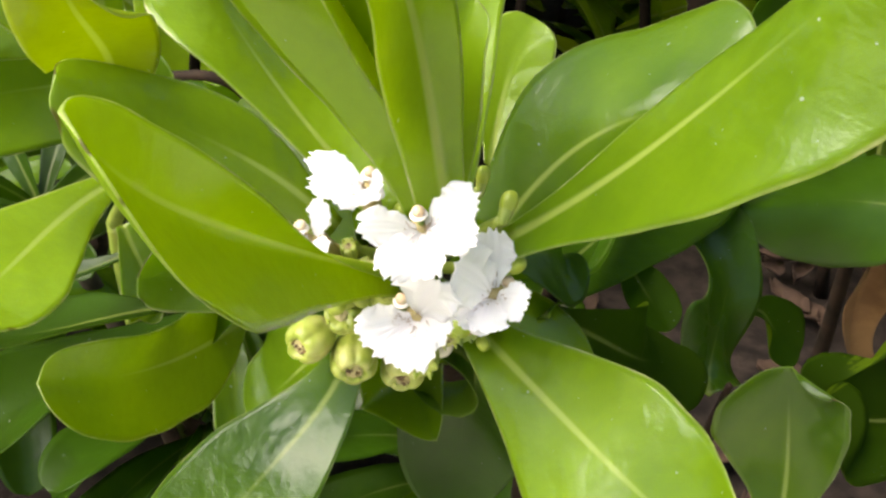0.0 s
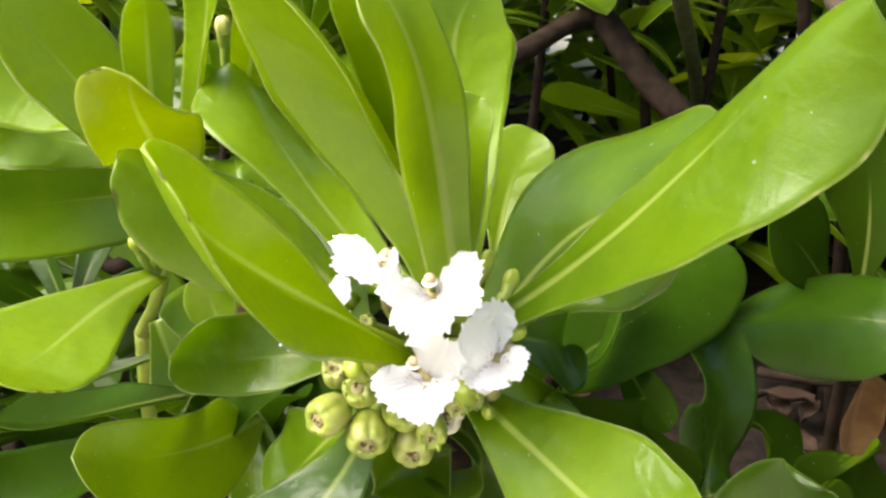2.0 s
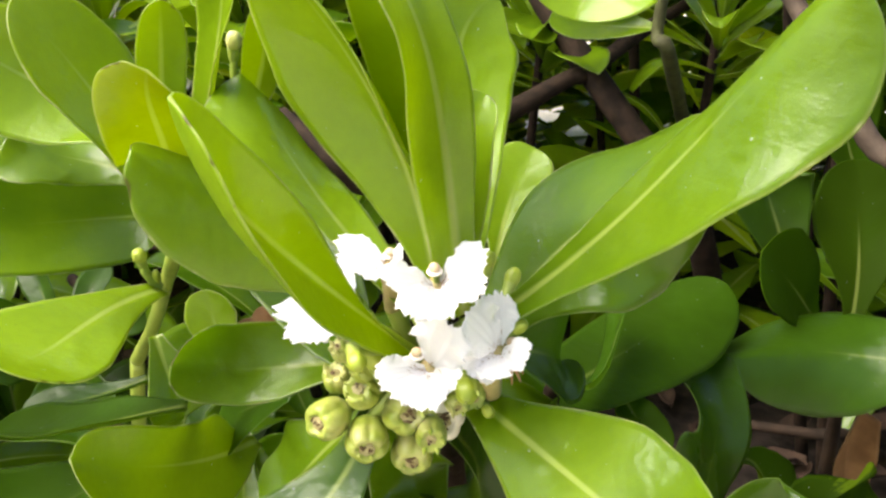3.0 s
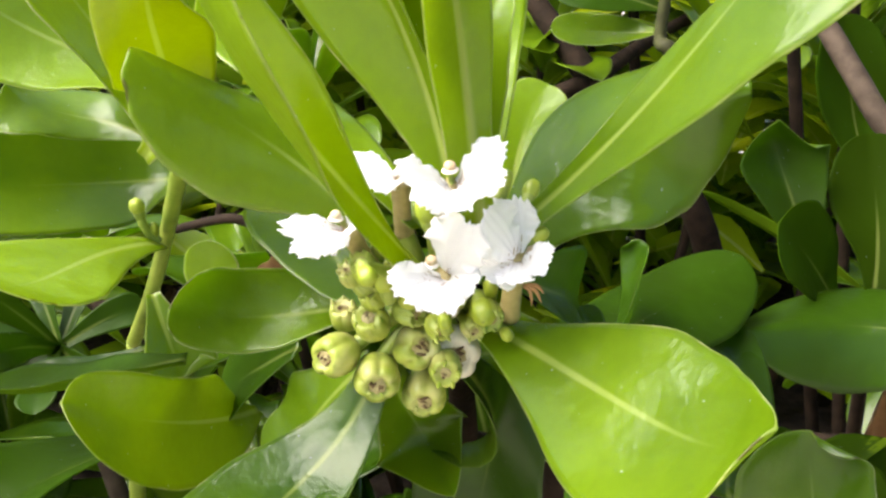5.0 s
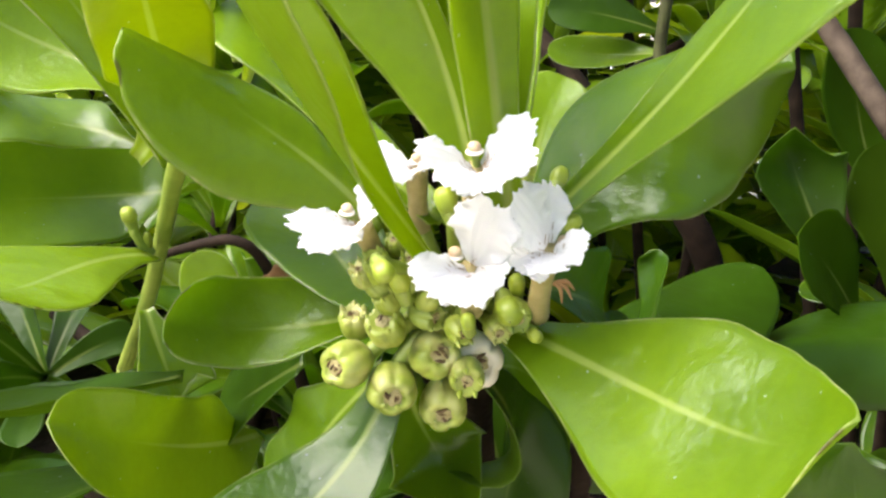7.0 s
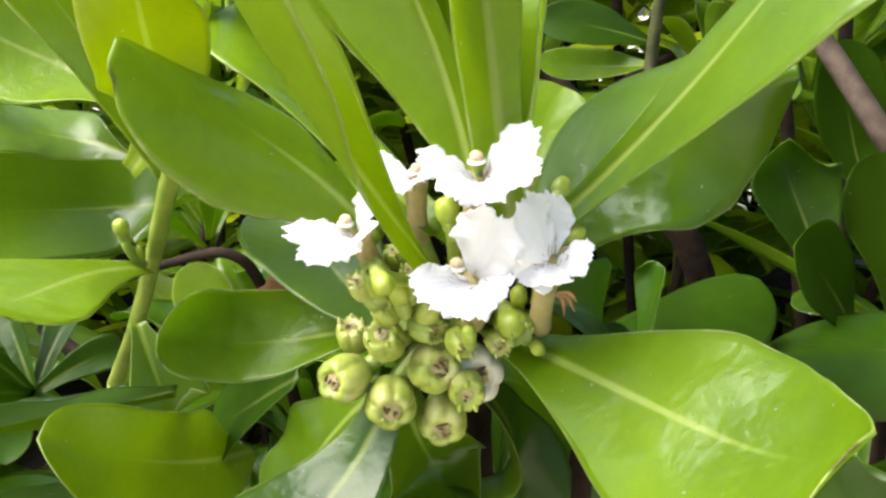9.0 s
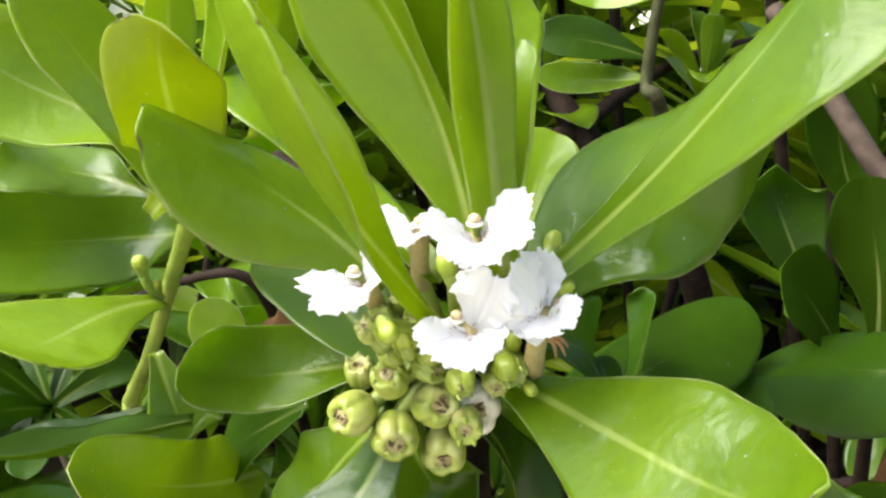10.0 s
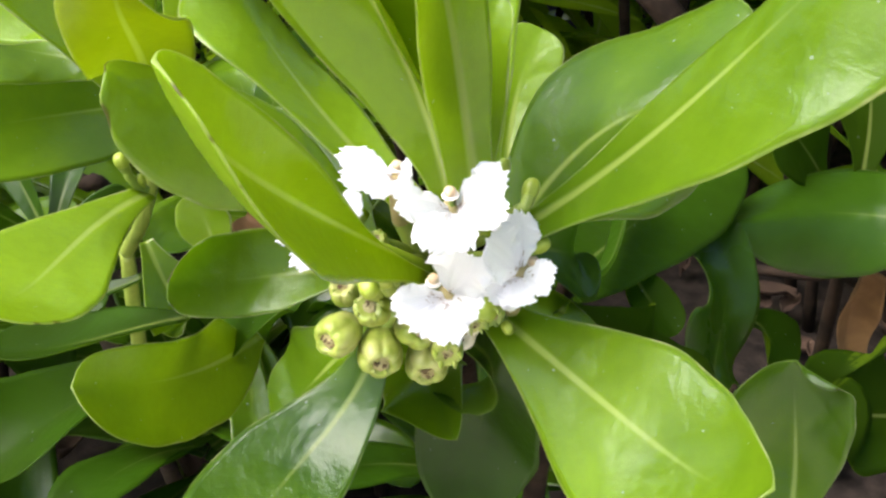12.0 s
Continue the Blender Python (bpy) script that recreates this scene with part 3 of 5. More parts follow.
child("leaf", leaf_mesh((0.0024, 0.1526, 0.3574), (0.0061, 0.1742, 0.3782), (-0.0093, 0.1919, 0.4011), (0.0088, 0.1953, 0.4104),
    -0.19, -0.24, 0.0137, 0.69, (0.25, 0.23), 2.2, (0.00, -0.96, 0.29), bow=-0.06, skew=-0.00, tone=0.95, wave=0.05, seed=32), main)
child("leaf", leaf_mesh((0.0105, 0.1860, 0.3468), (0.0121, 0.1970, 0.3533), (0.0147, 0.2060, 0.3619), (0.0206, 0.2120, 0.3700),
    0.05, 0.25, 0.0086, 0.70, (0.25, 0.15), 2.7, (0.00, -0.96, 0.29), tone=0.8, wave=0.05, seed=60), main)
child("leaf", leaf_mesh((0.0113, 0.1478, 0.3522), (0.0368, 0.1268, 0.3829), (0.0440, 0.1205, 0.4044), (0.0561, 0.1067, 0.4219),
    -0.26, -0.31, 0.0140, 0.61, (0.32, -0.55), 2.3, (-0.25, -0.50, 0.83), bow=0.46, skew=0.37, foot=0.26, tone=0.36, wave=0.05, seed=87), main)
child("leaf", leaf_mesh((0.0100, 0.1707, 0.3359), (0.0246, 0.1731, 0.3626), (0.0360, 0.1606, 0.3742), (0.0542, 0.1544, 0.3762),
    0.15, -1.01, 0.0225, 0.43, (0.13, -1.02), 4.0, (-0.26, -0.68, 0.68), bow=0.49, skew=-0.13, foot=0.27, tone=0.32, wave=0.08, seed=18), main)
child("leaf", leaf_mesh((0.0032, 0.1623, 0.3251), (0.0291, 0.1147, 0.3280), (0.0396, 0.1026, 0.3204), (0.0428, 0.0912, 0.3369),
    -0.40, -0.23, 0.0172, 0.44, (-0.14, 0.30), 1.7, (0.00, -0.37, 0.93), bow=-0.33, skew=0.06, tone=0.5, wave=0.08, marks=[(0.95, 1, 0.00156), (0.975, 1, 0.00117)], seed=46), main)
child("leaf", leaf_mesh((-0.0001, 0.1684, 0.3231), (0.0106, 0.1688, 0.3179), (0.0185, 0.1672, 0.3078), (0.0350, 0.1663, 0.3013),
    0.23, 0.37, 0.0164, 0.67, (0.26, 0.18), 2.2, (0.00, -0.37, 0.93), bow=0.00, skew=-0.00, tone=0.65, wave=0.05, seed=74), main)
child("leaf", leaf_mesh((0.0109, 0.1793, 0.3277), (0.0187, 0.1855, 0.3257), (0.0288, 0.1897, 0.3196), (0.0289, 0.1954, 0.3163),
    0.13, 0.08, 0.0136, 0.68, (0.39, 0.37), 2.2, (0.00, -0.80, 0.60), bow=0.00, skew=0.00, tone=-0.10, wave=0.05, seed=5), main)
child("leaf", leaf_mesh((-0.0183, 0.1698, 0.3155), (-0.0282, 0.1643, 0.2813), (-0.0513, 0.1534, 0.2837), (-0.0548, 0.1131, 0.2790),
    -0.04, -0.08, 0.0167, 0.69, (0.03, 0.22), 2.2, (0.00, -0.60, 0.80), bow=-0.12, skew=0.01, tone=0.15, wave=0.05, seed=29), main)
child("leaf", leaf_mesh((-0.0171, 0.1686, 0.3157), (-0.0151, 0.1814, 0.2909), (-0.0126, 0.2060, 0.2842), (-0.0018, 0.1750, 0.2742),
    -0.18, -0.26, 0.0147, 0.66, (0.39, 0.58), 1.8, (0.00, -0.80, 0.60), bow=-0.01, skew=0.01, tone=0.30, wave=0.05, seed=57), main)
child("leaf", leaf_mesh((-0.0204, 0.1735, 0.3113), (-0.0363, 0.1750, 0.2983), (-0.0378, 0.1802, 0.2845), (-0.0489, 0.1773, 0.2851),
    -0.62, -0.72, 0.0174, 0.67, (0.11, 0.05), 2.2, (0.00, -0.80, 0.60), bow=-0.00, skew=0.00, tone=0.35, wave=0.05, seed=85), main)
child("leaf", leaf_mesh((-0.0034, 0.1650, 0.3156), (0.0179, 0.1827, 0.2890), (0.0028, 0.2090, 0.2667), (0.0034, 0.1917, 0.2289),
    -0.01, -0.01, 0.0188, 0.70, (0.31, 0.31), 2.2, (0.00, -0.60, 0.80), bow=-0.00, skew=0.00, tone=-0.10, wave=0.05, seed=16), main)
child("leaf", leaf_mesh((-0.0020, 0.1680, 0.3117), (-0.0012, 0.1926, 0.2931), (0.0073, 0.2156, 0.3189), (0.0356, 0.2117, 0.2615),
    -0.40, -0.27, 0.0139, 0.75, (0.04, 0.17), 2.2, (0.00, -0.71, 0.71), bow=-0.05, skew=-0.00, tone=0.25, wave=0.05, seed=44), main)
child("leaf", leaf_mesh((-0.0115, 0.1827, 0.3232), (-0.0364, 0.1974, 0.3131), (-0.0556, 0.1973, 0.3093), (-0.0698, 0.1809, 0.3201),
    -0.13, 1.13, 0.0111, 0.56, (0.22, 0.22), 3.8, (0.00, -0.45, 0.89), bow=-0.16, skew=0.13, foot=0.21, tone=0.5, wave=0.05, marks=[(0.975, 1, 0.00098), (1.0, 1, 0.00098), (0.975, -1, 0.00098)], seed=39), main)
child("leaf", leaf_mesh((-0.0147, 0.1647, 0.3269), (-0.0287, 0.1838, 0.3218), (-0.0366, 0.2082, 0.3366), (-0.0538, 0.2236, 0.3399),
    0.06, 0.01, 0.0147, 0.69, (0.27, 0.30), 2.2, (0.00, -0.75, 0.66), bow=0.00, skew=0.01, tone=0.3, wave=0.05, seed=62), main)

left = thing("naupaka_shoot", (-0.1500, 0.3600, 0.0000), "naupaka shoot with bright yellow-green leaves and small green buds", "shrub shoot", "naupaka shoots")
twig(left, [(-0.1152, 0.2881, 0.2670), (-0.0981, 0.2560, 0.2949), (-0.0866, 0.2375, 0.3188), (-0.0687, 0.1939, 0.3501), (-0.0647, 0.1859, 0.3581)], (0.0026, 0.0023, 0.0022, 0.0022, 0.002), STALK, "stem")
child("leaf", leaf_mesh((-0.0827, 0.2195, 0.3245), (-0.0913, 0.1731, 0.3377), (-0.0901, 0.1547, 0.3270), (-0.0968, 0.1401, 0.3431),
    0.31, -0.16, 0.0170, 0.68, (-0.07, 0.12), 2.2, (0.00, -0.45, 0.89), bow=0.17, skew=0.11, tone=0.85, wave=0.05, marks=[(0.875, -1, 0.00098), (0.825, -1, 0.00078)], seed=11), left)
child("leaf", leaf_mesh((-0.0641, 0.2039, 0.3468), (-0.0916, 0.3103, 0.3229), (-0.1101, 0.2524, 0.3310), (-0.1759, 0.2220, 0.3384),
    -0.04, 0.01, 0.0200, 0.69, (0.32, 0.29), 2.2, (0.00, -0.83, 0.55), bow=-0.04, skew=0.00, tone=0.3, wave=0.05, seed=26), left)
child("leaf", leaf_mesh((-0.0869, 0.2351, 0.3497), (-0.1036, 0.2535, 0.3544), (-0.1198, 0.2466, 0.3519), (-0.1298, 0.2408, 0.3637),
    1.27, -0.68, 0.0174, 0.85, (0.52, -0.28), 3.1, (0.00, -0.83, 0.55), bow=-0.88, skew=0.01, foot=0.07, tone=0.45, wave=0.05, seed=54), left)
child("leaf", leaf_mesh((-0.0703, 0.2024, 0.3543), (-0.0853, 0.2441, 0.3748), (-0.1167, 0.2404, 0.3679), (-0.1407, 0.2308, 0.3983),
    -0.40, 0.12, 0.0189, 0.71, (0.52, 0.20), 2.2, (0.00, -0.83, 0.55), bow=0.00, skew=-0.02, tone=0.95, wave=0.05, seed=82), left)
child("leaf", leaf_mesh((-0.0781, 0.1976, 0.3527), (-0.0627, 0.1937, 0.3693), (-0.0688, 0.1698, 0.3832), (-0.0619, 0.1566, 0.3978),
    0.06, 0.06, 0.0118, 0.59, (0.18, 0.18), 3.6, (0.19, -0.86, 0.48), bow=-0.00, skew=0.00, tone=1.50, wave=0.05, marks=[(0.95, -1, 0.00098), (0.975, -1, 0.00098), (0.975, -1, 0.00098)], seed=13), left)
child("leaf", leaf_mesh((-0.0689, 0.1934, 0.3521), (-0.0785, 0.1977, 0.3723), (-0.0910, 0.2007, 0.3882), (-0.1025, 0.1916, 0.4074),
    -0.49, -0.71, 0.0154, 0.68, (0.23, 0.19), 2.2, (0.18, -0.91, 0.37), bow=-0.18, skew=0.00, tone=0.9, wave=0.05, seed=41), left)
child("leaf", leaf_mesh((-0.0710, 0.2028, 0.3514), (-0.0748, 0.2008, 0.3718), (-0.0710, 0.1999, 0.3977), (-0.0689, 0.1929, 0.4079),
    -0.17, -0.24, 0.0063, 0.69, (0.29, 0.26), 2.2, (0.18, -0.91, 0.37), bow=-0.05, skew=-0.01, tone=0.95, wave=0.05, marks=[(0.95, 1, 0.00117), (1.0, 1, 0.00098)], seed=42), left)
child("leaf", leaf_mesh((-0.0715, 0.2118, 0.3494), (-0.0632, 0.2069, 0.3813), (-0.0553, 0.2001, 0.3990), (-0.0533, 0.1912, 0.4201),
    0.78, 0.61, 0.0086, 0.69, (0.37, 0.38), 2.2, (0.18, -0.91, 0.37), bow=0.43, skew=0.01, tone=0.95, wave=0.05, seed=77), left)
child("leaf", leaf_mesh((-0.0578, 0.2240, 0.3671), (-0.0511, 0.2140, 0.3832), (-0.0469, 0.2060, 0.3960), (-0.0453, 0.2000, 0.4075),
    -0.13, 0.07, 0.0058, 0.66, (0.22, 0.30), 2.4, (0.18, -0.91, 0.37), skew=0.02, tone=0.9, wave=0.05, seed=15), left)
child("leaf", leaf_mesh((-0.0856, 0.2197, 0.3097), (-0.0822, 0.2156, 0.3015), (-0.0768, 0.2127, 0.2863), (-0.0763, 0.2117, 0.2877),
    0.24, 0.20, 0.0113, 0.69, (0.42, 0.47), 3.0, (0.00, -0.75, 0.66), bow=0.19, skew=-0.00, tone=0.50, wave=0.05, seed=6), left)
twig(left, [(-0.1700, 0.4600, -0.0100), (-0.1480, 0.3700, 0.1200), (-0.1240, 0.3080, 0.2250), (-0.1152, 0.2881, 0.2670)], (0.0042, 0.0036, 0.0030, 0.0026), STALK, "stem_foot")

low_left = thing("naupaka_shoot", (-0.0500, 0.2500, 0.0000), "naupaka shoot with broad mid-green leaves", "shrub shoot", "naupaka shoots")
twig(low_left, [(-0.0600, 0.2700, -0.0100), (-0.0600, 0.2500, 0.1500), (-0.0620, 0.2400, 0.2350), (-0.0726, 0.2351, 0.2650)], (0.004, 0.0035, 0.003, 0.002), BARK, "stem")
child("leaf", leaf_mesh((-0.0597, 0.2293, 0.2698), (-0.0672, 0.2032, 0.2776), (-0.0754, 0.1803, 0.2888), (-0.0901, 0.1626, 0.3042),
    -0.78, -0.85, 0.0146, 0.35, (-0.06, 0.50), 3.4, (0.00, -0.95, 0.30), bow=0.53, skew=-0.14, foot=0.15, tone=0.6, wave=0.04, seed=67), low_left)
child("leaf", leaf_mesh((-0.0440, 0.2080, 0.2990), (-0.0544, 0.2185, 0.2900), (-0.0649, 0.2290, 0.2791), (-0.0738, 0.2380, 0.2706),
    0.10, 0.00, 0.0165, 0.62, (0.15, 0.15), 2.4, (0.00, -0.60, 0.80), tone=0.0, wave=0.05, seed=95), low_left)
child("leaf", leaf_mesh((-0.0690, 0.2440, 0.2600), (-0.1030, 0.2440, 0.2530), (-0.1166, 0.2046, 0.2598), (-0.1373, 0.2022, 0.2481),
    -0.46, 0.10, 0.0214, 0.75, (0.05, 0.40), 2.2, (0.00, -0.45, 0.89), bow=-0.44, skew=0.08, tone=-0.3, wave=0.05, seed=19), low_left)
child("leaf", leaf_mesh((-0.0707, 0.1936, 0.3014), (-0.0898, 0.1959, 0.2969), (-0.1056, 0.1947, 0.2891), (-0.1244, 0.1943, 0.2920),
    -0.46, -0.66, 0.0152, 0.68, (0.27, 0.29), 2.2, (0.00, -0.45, 0.89), bow=-0.11, skew=-0.00, tone=-0.3, wave=0.05, seed=47), low_left)
child("leaf", leaf_mesh((-0.0634, 0.2108, 0.3066), (-0.0646, 0.2111, 0.3133), (-0.0668, 0.2128, 0.3198), (-0.0681, 0.2126, 0.3275),
    0.26, 0.36, 0.0083, 0.67, (0.25, 0.19), 2.2, (0.00, -0.75, 0.66), bow=0.10, skew=0.02, tone=0.75, wave=0.05, seed=75), low_left)
child("leaf", leaf_mesh((-0.0973, 0.2455, 0.2822), (-0.1109, 0.2412, 0.2769), (-0.1233, 0.2380, 0.2760), (-0.1355, 0.2359, 0.2743),
    -0.36, -0.30, 0.0085, 0.68, (0.29, 0.31), 2.2, (0.00, -0.45, 0.89), bow=-0.16, skew=-0.00, tone=-0.1, wave=0.05, seed=34), low_left)
child("leaf", leaf_mesh((-0.0684, 0.2471, 0.2627), (-0.0662, 0.2361, 0.2579), (-0.0635, 0.2228, 0.2465), (-0.0613, 0.2117, 0.2296), 0.0, 0.1, 0.0075, 0.8, (0.35, 0.3), 2.2, (0, -0.7, 0.7), tone=0.20, nu=24, nv=10, seed=121, foot=0.3), low_left)
child("leaf", leaf_mesh((-0.0684, 0.2471, 0.2627), (-0.0636, 0.2396, 0.2588), (-0.0579, 0.2305, 0.2485), (-0.0531, 0.2229, 0.2326), 0.0, 0.1, 0.0075, 0.8, (0.35, 0.3), 2.2, (0, -0.7, 0.7), tone=0.30, nu=24, nv=10, seed=122, foot=0.3), low_left)

behind = thing("naupaka_shoot", (0.0300, 0.3000, 0.0000), "naupaka shoot with green leaves coloured dark for shade", "shrub shoot", "naupaka shoots")
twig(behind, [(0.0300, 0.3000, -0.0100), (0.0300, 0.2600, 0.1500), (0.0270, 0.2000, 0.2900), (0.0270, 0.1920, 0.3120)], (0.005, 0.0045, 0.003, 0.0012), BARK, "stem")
# the low tones stand in for shade from the leaves above
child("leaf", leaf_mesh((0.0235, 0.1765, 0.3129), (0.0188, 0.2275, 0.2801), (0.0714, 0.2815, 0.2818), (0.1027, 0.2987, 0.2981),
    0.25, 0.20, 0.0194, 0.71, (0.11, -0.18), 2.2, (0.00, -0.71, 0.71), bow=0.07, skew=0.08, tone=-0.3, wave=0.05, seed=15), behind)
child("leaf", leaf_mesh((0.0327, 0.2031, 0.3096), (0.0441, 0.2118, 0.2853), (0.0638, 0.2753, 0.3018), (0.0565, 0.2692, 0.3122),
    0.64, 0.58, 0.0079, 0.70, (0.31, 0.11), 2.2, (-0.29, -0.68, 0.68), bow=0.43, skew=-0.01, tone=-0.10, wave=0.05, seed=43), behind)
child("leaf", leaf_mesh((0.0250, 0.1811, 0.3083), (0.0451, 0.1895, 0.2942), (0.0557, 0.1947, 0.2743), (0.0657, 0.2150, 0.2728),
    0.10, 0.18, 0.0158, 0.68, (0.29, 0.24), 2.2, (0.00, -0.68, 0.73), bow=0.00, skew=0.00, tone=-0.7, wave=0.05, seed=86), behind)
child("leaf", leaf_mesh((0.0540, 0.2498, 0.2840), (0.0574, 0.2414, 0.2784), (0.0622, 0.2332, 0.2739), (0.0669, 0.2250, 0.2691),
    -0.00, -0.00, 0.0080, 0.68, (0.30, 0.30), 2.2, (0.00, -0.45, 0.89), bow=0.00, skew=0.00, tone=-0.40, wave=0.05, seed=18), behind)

right = thing("naupaka_shoot", (0.1700, 0.3600, 0.0000), "naupaka shoot with olive leaves coloured dark for shade", "shrub shoot", "naupaka shoots")
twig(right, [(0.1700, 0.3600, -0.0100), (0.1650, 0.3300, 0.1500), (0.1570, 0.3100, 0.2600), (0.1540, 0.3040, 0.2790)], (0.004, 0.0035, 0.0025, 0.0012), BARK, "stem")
# negative tones paint in the shade of the overhanging foliage
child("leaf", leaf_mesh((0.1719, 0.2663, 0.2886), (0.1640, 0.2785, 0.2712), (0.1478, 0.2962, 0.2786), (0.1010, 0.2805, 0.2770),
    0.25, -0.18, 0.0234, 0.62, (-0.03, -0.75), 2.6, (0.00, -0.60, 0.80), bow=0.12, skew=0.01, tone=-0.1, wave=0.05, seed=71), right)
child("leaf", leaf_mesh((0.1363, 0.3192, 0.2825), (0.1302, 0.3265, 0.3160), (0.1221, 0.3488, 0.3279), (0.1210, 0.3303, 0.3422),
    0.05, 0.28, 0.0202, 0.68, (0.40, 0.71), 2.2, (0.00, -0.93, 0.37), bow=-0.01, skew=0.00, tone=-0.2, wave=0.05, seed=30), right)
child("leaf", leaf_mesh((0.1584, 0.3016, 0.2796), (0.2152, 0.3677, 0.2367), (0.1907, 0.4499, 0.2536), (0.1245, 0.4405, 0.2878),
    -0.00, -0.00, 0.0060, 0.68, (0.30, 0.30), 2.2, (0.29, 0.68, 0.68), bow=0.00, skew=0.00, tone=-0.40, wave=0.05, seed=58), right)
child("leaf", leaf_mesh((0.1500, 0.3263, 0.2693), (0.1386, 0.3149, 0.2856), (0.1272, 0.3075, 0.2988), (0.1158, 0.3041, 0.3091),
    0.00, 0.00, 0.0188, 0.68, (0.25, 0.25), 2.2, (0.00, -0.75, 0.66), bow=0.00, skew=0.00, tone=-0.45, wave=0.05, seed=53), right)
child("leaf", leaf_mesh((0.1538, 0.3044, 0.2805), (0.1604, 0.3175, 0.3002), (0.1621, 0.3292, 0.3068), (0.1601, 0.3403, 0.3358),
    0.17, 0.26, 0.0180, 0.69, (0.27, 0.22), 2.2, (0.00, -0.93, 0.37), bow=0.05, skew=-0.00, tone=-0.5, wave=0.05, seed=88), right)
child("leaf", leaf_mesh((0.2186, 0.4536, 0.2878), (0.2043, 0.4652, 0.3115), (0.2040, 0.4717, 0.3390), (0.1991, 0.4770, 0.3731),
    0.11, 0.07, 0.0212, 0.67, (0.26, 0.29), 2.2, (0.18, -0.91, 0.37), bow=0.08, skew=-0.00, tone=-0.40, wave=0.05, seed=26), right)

right_low = thing("naupaka_shoot", (0.1200, 0.3300, 0.0000), "naupaka shoot with one wavy hanging leaf", "shrub shoot", "naupaka shoots")
twig(right_low, [(0.1200, 0.3300, -0.0100), (0.1000, 0.2700, 0.1600), (0.0833, 0.2129, 0.2585)], (0.004, 0.003, 0.001), BARK, "stem")
# shade is in the colour of these leaves, through tones below zero
child("leaf", leaf_mesh((0.0820, 0.2241, 0.2453), (0.0833, 0.2385, 0.2451), (0.0936, 0.2525, 0.2560), (0.1002, 0.2825, 0.2776),
    0.31, 0.45, 0.0207, 0.57, (0.31, 0.01), 1.5, (0.00, -0.75, 0.66), bow=-1.30, skew=-0.22, foot=0.51, tone=-0.05, wave=0.12, scallop=(0.34, 1.8, -1.82), seed=84), right_low)
child("leaf", leaf_mesh((0.1078, 0.2744, 0.2382), (0.1204, 0.2826, 0.2353), (0.1194, 0.2854, 0.2199), (0.1353, 0.2844, 0.2110),
    0.24, 0.10, 0.0125, 0.68, (0.41, 0.33), 2.2, (0.00, -0.71, 0.71), bow=0.08, skew=0.01, tone=-0.40, wave=0.05, seed=96), right_low)

front_right = thing("naupaka_shoot", (0.1000, 0.2100, 0.0000), "naupaka shoot with broad notched leaves", "shrub shoot", "naupaka shoots")
twig(front_right, [(0.1000, 0.2100, -0.0100), (0.0950, 0.1900, 0.1500), (0.0892, 0.1744, 0.2383)], (0.005, 0.0045, 0.003), STALK, "stem")
child("leaf", leaf_mesh((0.0892, 0.1744, 0.2383), (0.0960, 0.1846, 0.2514), (0.0887, 0.1921, 0.2809), (0.0895, 0.1899, 0.2852),
    0.35, 0.28, 0.0192, 0.63, (0.24, 0.68), 2.6, (0.00, -0.80, 0.60), bow=0.15, skew=-0.08, tone=0.30, wave=0.05, marks=[(0.9, 1, 0.00156)], seed=2), front_right)
# this rear leaf is toned down for shade too
child("leaf", leaf_mesh((0.1463, 0.2045, 0.2609), (0.1188, 0.1966, 0.2488), (0.1028, 0.2026, 0.2640), (0.1030, 0.1983, 0.2667),
    0.04, 0.02, 0.0248, 0.68, (0.33, 0.77), 2.2, (0.00, -0.60, 0.80), bow=0.01, skew=-0.00, tone=-0.50, wave=0.05, seed=17), front_right)

flower(main, (-0.0035, 0.1389, 0.3603), (-0.0040, 0.1528, 0.3463), (-0.0041, 0.1381, 0.3641), [(-0.0136, 0.1322, 0.3653), (-0.0092, 0.1250, 0.3606), (-0.0027, 0.1259, 0.3594), (0.0054, 0.1305, 0.3638), (0.0053, 0.1358, 0.3693)], width=0.0034, seed=1, spread=(1.0, 1.0, 1.0, 1.0, 1.1))
flower(main, (-0.0045, 0.1359, 0.3440), (-0.0037, 0.1511, 0.3321), (-0.0073, 0.1377, 0.3462), [(-0.0149, 0.1305, 0.3450), (-0.0114, 0.1278, 0.3419), (-0.0057, 0.1245, 0.3412), (0.0008, 0.1293, 0.3448), (-0.0013, 0.1299, 0.3568)], width=0.0036, seed=2, spread=(1, 1, 1.1, 1, 1.7))
flower(main, (0.0089, 0.1389, 0.3466), (0.0086, 0.1516, 0.3305), (0.0117, 0.1415, 0.3472), [(0.0022, 0.1324, 0.3572), (0.0082, 0.1429, 0.3576), (0.0143, 0.1326, 0.3489), (0.0071, 0.1303, 0.3449), (0.0028, 0.1324, 0.3449)], width=0.0036, seed=3, spread=(1.6, 1.15, 0.95, 1, 1.2))
flower(main, (-0.0247, 0.1564, 0.3469), (-0.0199, 0.1663, 0.3346), (-0.0271, 0.1562, 0.3498), [(-0.0374, 0.1501, 0.3492), (-0.0342, 0.1452, 0.3455), (-0.0285, 0.1427, 0.3461), (-0.0221, 0.1435, 0.3508), (-0.0218, 0.1526, 0.3577)], width=0.0032, seed=4, spread=(0.95, 1, 1, 0.95, 0.9))
